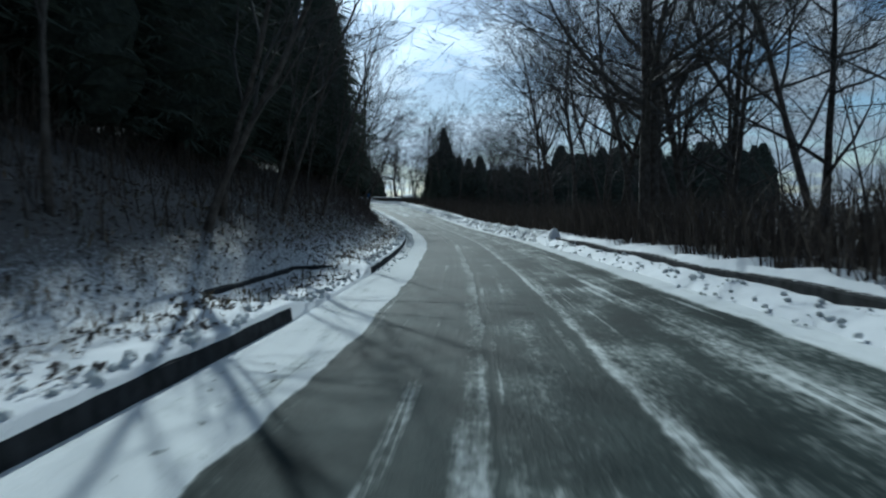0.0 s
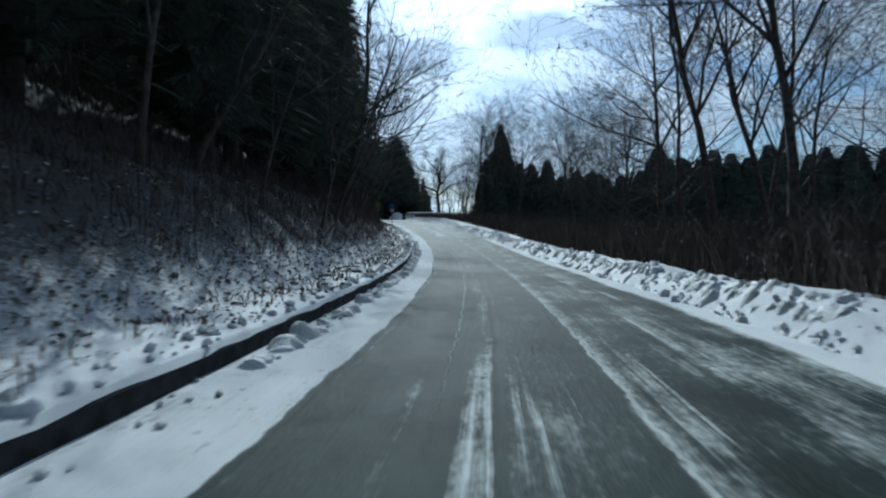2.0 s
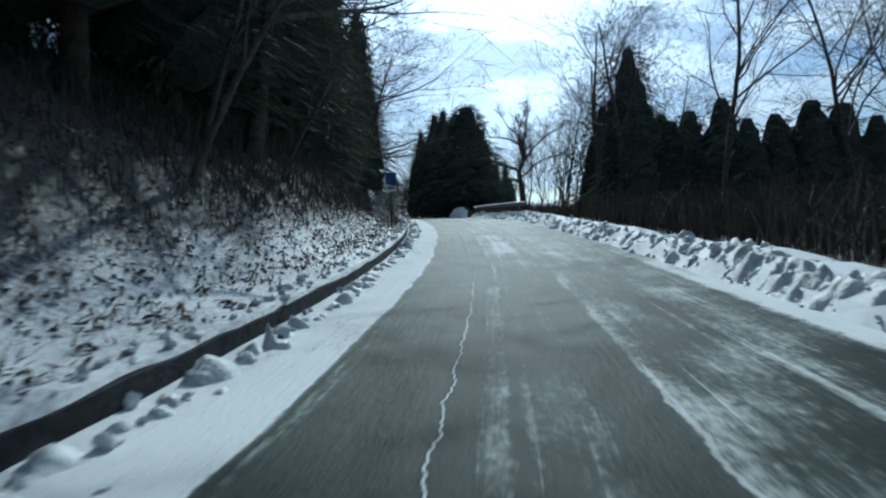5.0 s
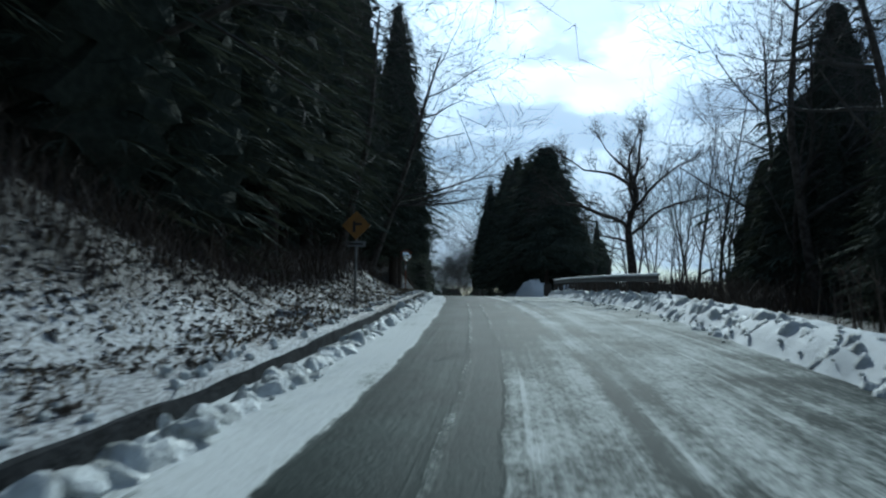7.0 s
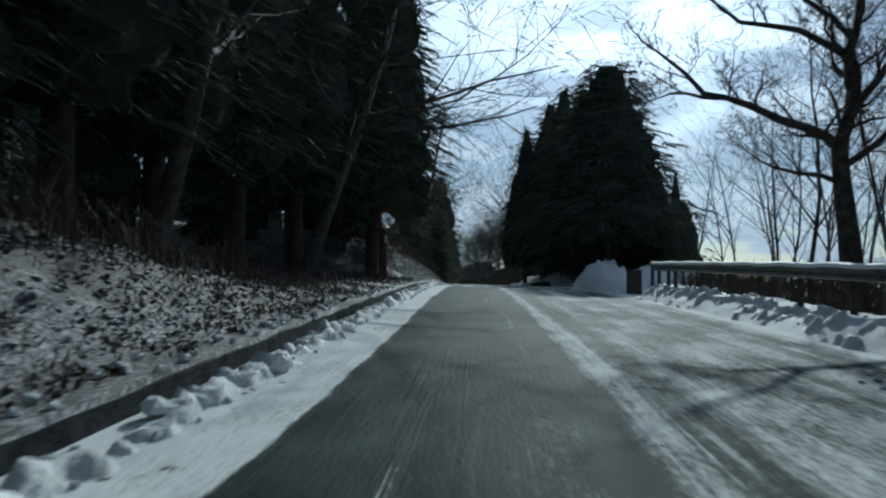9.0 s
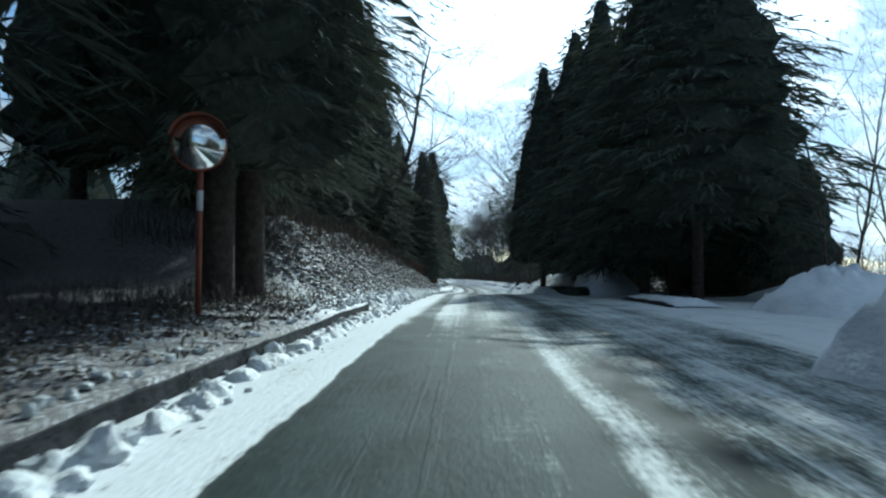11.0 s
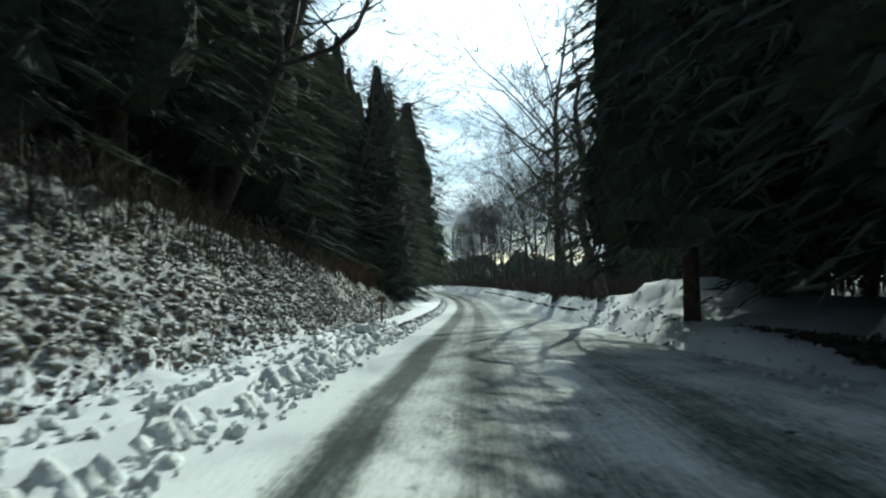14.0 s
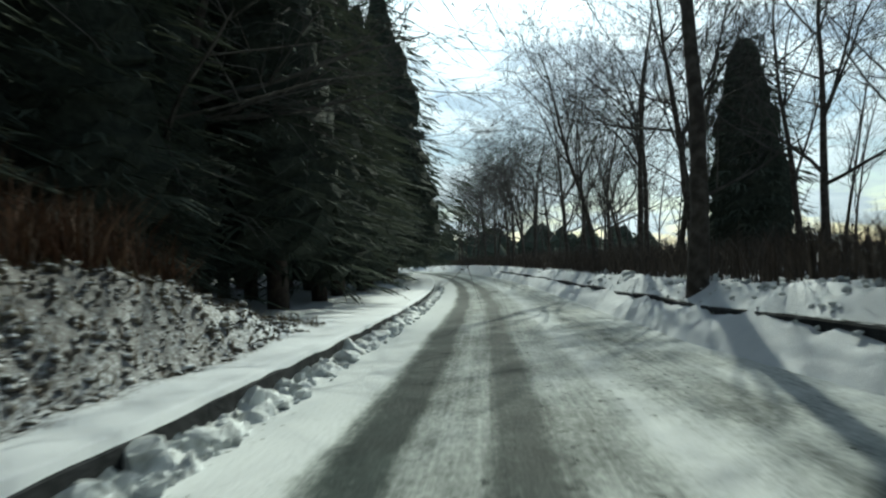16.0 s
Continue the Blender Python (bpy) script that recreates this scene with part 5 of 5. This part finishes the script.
def snow_lumps():
    g = random.Random(17)
    meshes = [finish("snow_lump", lump(70 + k), CHUNK) for k in range(8)]
    data = []
    for me in [finish("crumb", lump(70 + k, 1), CHUNK) for k in range(8)]:
        data.append((np.array([v.co[:] for v in me.vertices]), [tuple(p.vertices) for p in me.polygons]))
    spots = []
    # stretch, lateral range, how many, size
    for s0, s1, l0, l1, n, a, b in ((44, 100, -2.5, -2.25, 18, 0.18, 0.34), (100, 160, -2.5, -2.2, 30, 0.2, 0.42), (166, 184, -3.2, -2.1, 30, 0.16, 0.36), (184, 206, -2.8, -2.05, 30, 0.14, 0.32), (206, 232, -2.55, -2.15, 30, 0.22, 0.46),
                                    (0, 60, 3.7, 4.6, 24, 0.13, 0.28), (205, 240, 4.2, 5.2, 18, 0.18, 0.42), (199.3, 202.4, -2.75, -2.2, 11, 0.36, 0.62)):
        for _ in range(n):
            spots.append((g.uniform(s0, s1), g.uniform(l0, l1), g.uniform(a, b) * g.choice((0.7, 1, 1, 1.15))))
    for s, l, r in spots:
        x, y, z = world_at(s, l, max(height(s, l), 0.0) if not (KERB < l < 3.6) else 0.0)
        ob = new("snow_lump", g.choice(meshes))
        ob.matrix_basis = pose(float(x), float(y), float(z) + 0.16 * r, g.uniform(-22, 22), g.uniform(-22, 22), g.uniform(0, 360)) @ Matrix.Diagonal((r * g.uniform(0.8, 1.3), r, r * g.uniform(0.6, 1.0), 1))
        tagged(ob, "rough lump of ploughed snow lying at the roadside", "snow lump", "ploughed snow lumps")
    V, F = [], []
    for s0, s1, l0, l1, n, a, b in ((-5, 165, -3.05, -2.66, 900, 0.06, 0.19), (20, 100, -2.58, -2.15, 220, 0.05, 0.13), (100, 162, -2.58, -2.0, 300, 0.05, 0.13), (160, 208, -4.1, -1.85, 1500, 0.05, 0.17), (206, 260, -2.62, -2.0, 560, 0.05, 0.17), (166, 206, -3.3, -1.95, 110, 0.14, 0.28), (206, 240, -2.6, -2.05, 24, 0.15, 0.28), (0, 60, 3.7, 4.6, 40, 0.10, 0.2),
                                    (44, 160, -2.57, -2.2, 120, 0.12, 0.26), (206, 240, -2.6, -2.1, 120, 0.14, 0.28),
                                    (-10, 130, 3.6, 4.5, 600, 0.05, 0.15), (188, 260, 4.0, 5.4, 700, 0.05, 0.18)):
        for _ in range(n):
            s, l, r = g.uniform(s0, s1), l0 + (l1 - l0) * g.random(), g.uniform(a, b)
            h = 0.0 if KERB < l < float(right_edge(s)) else height(s, l)
            x, y, z = world_at(s, l, h + 0.18 * r)
            v, f = data[g.randrange(8)]
            t = g.uniform(0, 6.283)
            c, sn = math.cos(t), math.sin(t)
            k = len(V)
            for p in v:
                V.append((x + r * (p[0] * c - p[1] * sn), y + r * (p[0] * sn + p[1] * c), z + r * p[2] * 0.8))
            F += [tuple(i + k for i in q) for q in f]
    tagged(new("snow_crumbs", mesh_of("snow_crumbs", V, F, CHUNK)), "crumbled ploughed snow along the road edges", "snow", kind="stuff")


snow_lumps()


def snow_ridge(label, s0, s1, l0, l1, per_metre, small, large, seed, right=False, slide=False):
    """A low ridge of ploughed snow, lump grown into lump."""
    g = np.random.RandomState(seed)
    S, T = np.meshgrid(np.arange(s0, s1, 0.07), np.linspace(l0, l1, int((l1 - l0) / 0.055) + 1), indexing="ij")
    mid, half = (l0 + l1) / 2, (l1 - l0) / 2
    H = np.full(S.shape, -0.06)
    for _ in range(int((s1 - s0) * per_metre)):
        r = small + (large - small) * g.rand() ** 1.8
        s, l = g.uniform(s0, s1), mid + np.clip(g.normal(0, 0.4), -1, 1) * max(half - 1.15 * r, 0.02)
        i0, i1 = int((s - 1.5 * r - s0) / 0.07), int((s + 1.5 * r - s0) / 0.07) + 2
        a, w = slice(max(i0, 0), max(i1, 1)), g.uniform(0.75, 1.4)
        k = g.normal(0, 0.45, 2)
        u, v = (S[a] - s) / w, (T[a] - l)
        q = np.clip(1 - (u * u + v * v) / (r * r), 0, 1)
        top = r * g.uniform(0.25, 0.75) * q ** 0.6 + (k[0] * u + k[1] * v) * np.minimum(q * 2.5, 1)
        H[a] = np.maximum(H[a], np.where(q > 0, top, -0.06))
    H = H + 0.10 * (fbm(S * 6, T * 6 + 3, 3) - 0.43) + 0.08 * (fbm(S * 0.8, T * 0.8, 2) - 0.38)
    H[:, 0], H[:, -1], H[0], H[-1] = -0.08, -0.08, -0.08, -0.08
    T = T + right_edge(S) * right
    base = np.where((T < KERB) | (T > right_edge(S)), np.maximum(ground_height(S, T), 0), 0)
    base = np.maximum(base, 0.235 * step(KERB + 0.5, KERB, T) * slide)
    X, Y, Z = world_at(S, T, base + H)
    ns, nl = S.shape
    idx = np.arange(ns * nl).reshape(ns, nl)
    keep = (np.maximum(np.maximum(H[:-1, :-1], H[1:, 1:]), np.maximum(H[1:, :-1], H[:-1, 1:])) > -0.02).ravel()
    F = np.stack([idx[:-1, :-1], idx[:-1, 1:], idx[1:, 1:], idx[1:, :-1]], -1).reshape(-1, 4)[keep]
    tagged(new("snow_ridge", mesh_of("snow_ridge", np.stack([X, Y, Z], -1).reshape(-1, 3), F, CHUNK, True)), label, "snow", kind="stuff")


snow_ridge("low broken ridge of ploughed snow along the kerb", 36, 100, -2.60, -2.02, 5, 0.05, 0.20, 61)
snow_ridge("lumpy ridge of ploughed snow along the kerb", 100, 164.5, -2.60, -1.98, 14, 0.05, 0.19, 62)
snow_ridge("wide lumpy ridge of ploughed snow under the steep bank", 164.5, 184, -3.3, -2.0, 10, 0.04, 0.15, 63, slide=True)
snow_ridge("narrow lumpy ridge of ploughed snow under the steep bank", 184, 206, -2.8, -1.95, 8, 0.03, 0.11, 66, slide=True)
snow_ridge("lumpy ridge of ploughed snow before the kerb at the bend", 206, 262, -2.60, -2.0, 12, 0.05, 0.21, 64)
snow_ridge("broken ploughed snow along the far road edge", 38, 146, -0.15, 1.3, 12, 0.05, 0.16, 65, True)


def snow_heap(name, label, s, lat, rx, ry, h, seed):
    """A rounded heap of shovelled snow."""
    g = np.random.RandomState(seed)
    V, F = [], []
    rings, sides = 9, 26
    for i in range(rings):
        f = i / (rings - 1)
        for j in range(sides):
            a = j * 2 * math.pi / sides
            k = (0.92 + 0.16 * math.sin(3 * a + seed) * 0.5 + 0.10 * g.randn() * 0.5)
            V.append((rx * f * k * math.cos(a), ry * f * k * math.sin(a), h * (1 - f ** 2.2) * (1 + 0.10 * g.randn()) - 0.1 * (i == rings - 1)))
            if i:
                b, c = (i - 1) * sides, i * sides
                F.append((b + j, c + j, c + (j + 1) % sides, b + (j + 1) % sides))
    ob = tagged(new(name, mesh_of(name, V, F, SNOW, True)), label, "snow heap", "shovelled snow heaps")
    x, y, z = world_at(s, lat, max(height(s, lat), 0.0) - 0.03)
    ob.matrix_basis = pose(float(x), float(y), float(z), 0, 0, facing(s))


snow_heap("snow_heap", "rounded heap of snow beside the end of the guard rail", 152.6, 5.1, 1.6, 1.5, 1.15, 1)
snow_heap("snow_heap", "wide smooth heap of snow at the edge of the lay-by", 165.6, 9.9, 2.3, 2.7, 1.15, 2)
snow_heap("snow_heap", "low long heap of snow behind a clipped hedge", 191.6, 8.0, 2.3, 5.2, 1.5, 3)
snow_heap("snow_heap", "small rounded heap of snow capping the roadside kerb", 36.6, 4.62, 0.34, 0.38, 0.42, 4)


# ---- roadside furniture ----
def right_kerb():
    for s0, s1, off, h in ((-40, 36.5, 0.96, 0.20), (200, 280, 0.92, 0.42)):
        prof = ((-0.02, -0.2), (0.0, h + 0.04), (0.03, h + 0.07), (0.16, h + 0.07), (0.18, -0.2))
        V, F = [], []
        for i, s in enumerate(np.arange(s0, s1, 0.75)):
            for l, z in prof:
                V.append(world_at(s, float(right_edge(s)) + off + l + 0.02 * math.sin(s), z + 0.03 * math.sin(s * 0.7)))
            if i:
                for k in range(4):
                    a = (i - 1) * 5 + k
                    F.append((a + 1, a + 6, a + 5, a))
        tagged(new("kerb_right", mesh_of("kerb_right", V, F, CONCRETE)), "dark kerb line half buried in snow", "kerb", kind="structure")


right_kerb()


def guard_rail():
    s0, s1, lat = 123.4, 148.0, 5.75
    root = empty("guard_rail", "steel guard rail with a cap of snow on dark posts", "guard rail")
    prof = ((0.00, 0.64), (-0.04, 0.665), (-0.04, 0.70), (0.0, 0.73), (0.0, 0.76), (-0.04, 0.79), (-0.04, 0.83), (0.0, 0.86), (0.012, 0.86), (0.012, 0.64))
    V, F = [], []
    ss = np.arange(s0, s1 + 0.01, 1.2)
    n = len(prof)
    for i, s in enumerate(ss):
        for l, z in prof:
            V.append(world_at(s, lat + l, z + 0.24))
        if i:
            for k in range(n):
                a, b = (i - 1) * n + k, (i - 1) * n + (k + 1) % n
                F.append((a, b, b + n, a + n))
    part("beam", mesh_of("beam", V, F, STEEL), root)
    V, F = [], []
    cap = ((-0.06, 0.84), (-0.07, 0.89), (-0.02, 0.93), (0.05, 0.92), (0.07, 0.85))
    for i, s in enumerate(np.arange(s0, s1, 0.6)):
        for l, z in cap:
            V.append(world_at(s, lat + l, z + 0.24 + 0.012 * math.sin(3 * s)))
        if i:
            for k in range(5):
                a, b = (i - 1) * 5 + k, (i - 1) * 5 + (k + 1) % 5
                F.append((a, b, b + 5, a + 5))
    part("snow_cap", mesh_of("snow_cap", V, F, SNOW, True), root, "thin cap of snow on the beam")
    me = finish("post", rod(0.06, 1.4, (0, 0, -0.25)), POST, True)
    for s in list(np.arange(s0 + 0.6, s1 - 4, 2.0)) + [s1 - 3.2, s1 - 2.4, s1 - 1.2, s1 - 0.3]:
        x, y, z = world_at(s, lat + 0.08, 0)
        part("post", me, root, "", pose(float(x), float(y), float(z)))
    blk = new("end_block", finish("end_block", boxy(0.5, 0.35, 0.95, 0.03), POST))
    x, y, z = world_at(150.0, 5.7, -0.05)
    blk.matrix_basis = pose(float(x), float(y), float(z), 0, 0, facing(150))
    tagged(blk, "dark upright block at the end of the guard rail", "block")


guard_rail()


def placed(root, s, lat, turn=0.0, sink=0.1, up=None):
    x, y, z = world_at(s, lat, height(s, lat) - sink if up is None else up)
    root.matrix_basis = pose(float(x), float(y), float(z), 0, 0, facing(s) + turn)
    return root


def info_sign():
    root = empty("road_sign", "small blue road sign over a pale plate on a dark pole", "sign")
    part("pole", finish("pole", rod(0.035, 2.25), POST, True), root)
    part("blue_plate", finish("blue_plate", boxy(0.42, 0.02, 0.44, 0.004, (0, -0.05, 1.78)), BLUE), root, "blue metal plate")
    pale = part("pale_plate", finish("pale_plate", boxy(0.40, 0.02, 0.21, 0.004, (0, -0.05, 1.52)), WHITE), root, "pale metal plate")
    bar = finish("text_bar", boxy(0.26, 0.006, 0.035, 0.0, (0, -0.064, 0)), BLACK)
    part("text_bar", bar, pale, "", pose(-0.02, 0, 1.65))
    part("text_bar", bar, pale, "", pose(0.0, 0, 1.58))
    placed(root, 101.7, -3.15, up=0.22)


def warning_sign():
    root = empty("warning_sign", "yellow diamond warning sign on a thin grey pole", "sign")
    part("pole", finish("pole", rod(0.03, 2.6), STEEL, True), root)
    bm = boxy(0.48, 0.02, 0.48, 0.004, (0, -0.05, -0.24))
    bmesh.ops.rotate(bm, verts=bm.verts, cent=(0, 0, 0), matrix=Matrix.Rotation(radians(45), 3, "Y"))
    bmesh.ops.translate(bm, verts=bm.verts, vec=(0, 0, 2.3))
    plate = part("diamond_plate", finish("diamond_plate", bm, YELLOW), root, "yellow diamond plate")
    bm = boxy(0.07, 0.006, 0.26, 0.0, (-0.05, -0.064, 2.14))
    part("symbol_bar", finish("symbol_bar", bm, BLACK), plate)
    part("symbol_bar", finish("symbol_bar", boxy(0.16, 0.006, 0.06, 0.0, (0.05, -0.066, 2.30)), BLACK), plate)
    low = part("sub_plate", finish("sub_plate", boxy(0.46, 0.02, 0.13, 0.004, (0, -0.05, 1.80)), STEEL), root, "small grey plate")
    part("text_bar", finish("text_bar", boxy(0.34, 0.006, 0.04, 0.0, (0, -0.064, 1.845)), BLACK), low)
    placed(root, 115.5, -3.25, up=-0.14)


def traffic_mirror():
    root = empty("traffic_mirror", "round convex traffic mirror on a red-brown pole with a white band", "mirror")
    part("pole", finish("pole", rod(0.045, 3.3), ORANGE, True), root, "red-brown painted pole")
    part("band", finish("band", rod(0.049, 0.32, (0, 0, 1.95)), WHITE, True), root, "white band round the pole")
    V, F = [], []
    rings, sides, R = 8, 28, 0.40
    for i in range(rings + 1):
        f = i / rings
        for j in range(sides):
            a = j * 2 * math.pi / sides
            V.append((R * f * math.cos(a), -0.12 + 0.10 * f * f, R * f * math.sin(a)))
            if i:
                b, c = (i - 1) * sides, i * sides
                F.append((b + j, b + (j + 1) % sides, c + (j + 1) % sides, c + j))
    tilt = pose(0, -0.06, 3.0, 3, 0, 16)
    part("mirror_face", mesh_of("mirror_face", V, F, MIRROR, True), root, "convex mirror", tilt)
    V, F = [], []
    for i, (r, y) in enumerate(((R - 0.01, -0.02), (R + 0.03, -0.03), (R + 0.03, 0.03), (R * 0.8, 0.06), (0.02, 0.07))):
        for j in range(sides):
            a = j * 2 * math.pi / sides
            V.append((r * math.cos(a), y, r * math.sin(a)))
            if i:
                b, c = (i - 1) * sides, i * sides
                F.append((b + j, c + j, c + (j + 1) % sides, b + (j + 1) % sides))
    part("housing", mesh_of("housing", V, F, ORANGE, True), root, "red-brown housing", tilt)
    V, F = [], []
    n = 15
    for i in range(n):
        a = radians(15 + 150 * i / (n - 1))
        for y, r in ((0.03, R + 0.035), (-0.22, R + 0.06), (-0.22, R + 0.07), (0.03, R + 0.05)):
            V.append((r * math.cos(a), y, r * math.sin(a)))
        if i:
            for k in range(4):
                p, q = (i - 1) * 4 + k, (i - 1) * 4 + (k + 1) % 4
                F.append((p, q, q + 4, p + 4))
    part("hood", mesh_of("hood", V, F, ORANGE, True), root, "curved hood over the mirror", tilt)
    placed(root, 156.5, -4.22, up=0.05)


def wooden_post():
    root = empty("marker_post", "weathered wooden marker post with a small board on top", "post")
    part("post", finish("post", boxy(0.06, 0.06, 0.95, 0.008), WOOD), root)
    part("board", finish("board", boxy(0.27, 0.035, 0.16, 0.006, (0, -0.05, 0.82)), WOOD), root, "small wooden board")
    placed(root, 207.0, -3.1)


def stake(s, lat, h, label="thin dark stake standing in the snow"):
    ob = new("snow_stake", finish("snow_stake", rod(0.022, h + 0.15, (0, 0, 0), 8, 0.018), POST, True))
    tagged(placed(ob, s, lat, sink=0.15), label, "stake", "roadside stakes")


info_sign()
warning_sign()
traffic_mirror()
wooden_post()
stake(64.3, -3.35, 0.6)
stake(46.0, 4.7, 0.3)
stake(101.0, 4.8, 0.35)
stake(139.0, -3.4, 0.5)


def low_hedge():
    """A low clipped hedge that closes the lay-by: a solid core coloured dark for the shade within, and many small
    leaves.
    """
    g = np.random.RandomState(8)
    root = empty("low_hedge", "low dark clipped hedge along the edge of the lay-by", "hedge")
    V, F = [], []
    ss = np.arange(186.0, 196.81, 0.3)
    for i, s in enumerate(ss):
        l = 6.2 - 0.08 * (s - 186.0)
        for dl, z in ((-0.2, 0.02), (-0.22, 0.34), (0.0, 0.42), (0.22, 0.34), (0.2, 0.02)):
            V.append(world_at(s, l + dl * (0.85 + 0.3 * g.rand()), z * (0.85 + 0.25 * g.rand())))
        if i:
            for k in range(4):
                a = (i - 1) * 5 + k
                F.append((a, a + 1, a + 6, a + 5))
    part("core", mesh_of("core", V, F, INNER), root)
    V, F = [], []
    for _ in range(5200):
        f = g.rand()
        s = 185.8 + 11.1 * f
        b = g.rand() * 3.1416
        l, h = 6.2 - 0.86 * f + 0.26 * math.cos(b) + g.normal(0, 0.03), 0.04 + 0.42 * math.sin(b) * (0.5 + 0.5 * g.rand()) + 0.05 * g.rand()
        c = np.array(world_at(s, l, h))
        a = g.rand() * 6.283
        u = np.array([math.cos(a), math.sin(a), g.normal(0, 0.6)]) * 0.07
        w = np.array([-math.sin(a), math.cos(a), g.normal(0, 0.6)]) * 0.035
        k = len(V)
        V += [tuple(c - u), tuple(c + w), tuple(c + u), tuple(c - w)]
        F.append((k, k + 1, k + 2, k + 3))
    part("leaves", mesh_of("leaves", V, F, NEEDLE), root)


low_hedge()


def layby_edging():
    """A low dark edging with snow lying behind it, at the far side of the lay-by's mouth."""
    for name, label, mat, prof in (("edging_kerb", "low dark kerb edging the snowy lay-by", CONCRETE, ((-0.08, -0.05), (-0.08, 0.10), (-0.05, 0.13), (0.10, 0.13), (0.12, -0.05))),
                                   ("edging_snow", "strip of snow lying behind the low kerb", SNOW, ((0.02, 0.0), (0.04, 0.15), (0.35, 0.26), (1.2, 0.22), (1.9, -0.04)))):
        V, F = [], []
        for i, s in enumerate(np.arange(168.0, 177.01, 0.5)):
            end = 1 - 0.9 * max(0.0, abs(s - 172.5) - 3.6)
            for l, z in prof:
                V.append(world_at(s, 6.25 + 0.03 * (s - 168) + l, z * (end if z > 0 else 1) * (1 + 0.12 * math.sin(2.3 * s + 5 * l))))
            if i:
                for k in range(4):
                    a = (i - 1) * 5 + k
                    F.append((a, a + 1, a + 6, a + 5))
        tagged(new(name, mesh_of(name, V, F, mat, mat == SNOW)), label, "kerb" if mat == CONCRETE else "snow", kind="structure")


layby_edging()
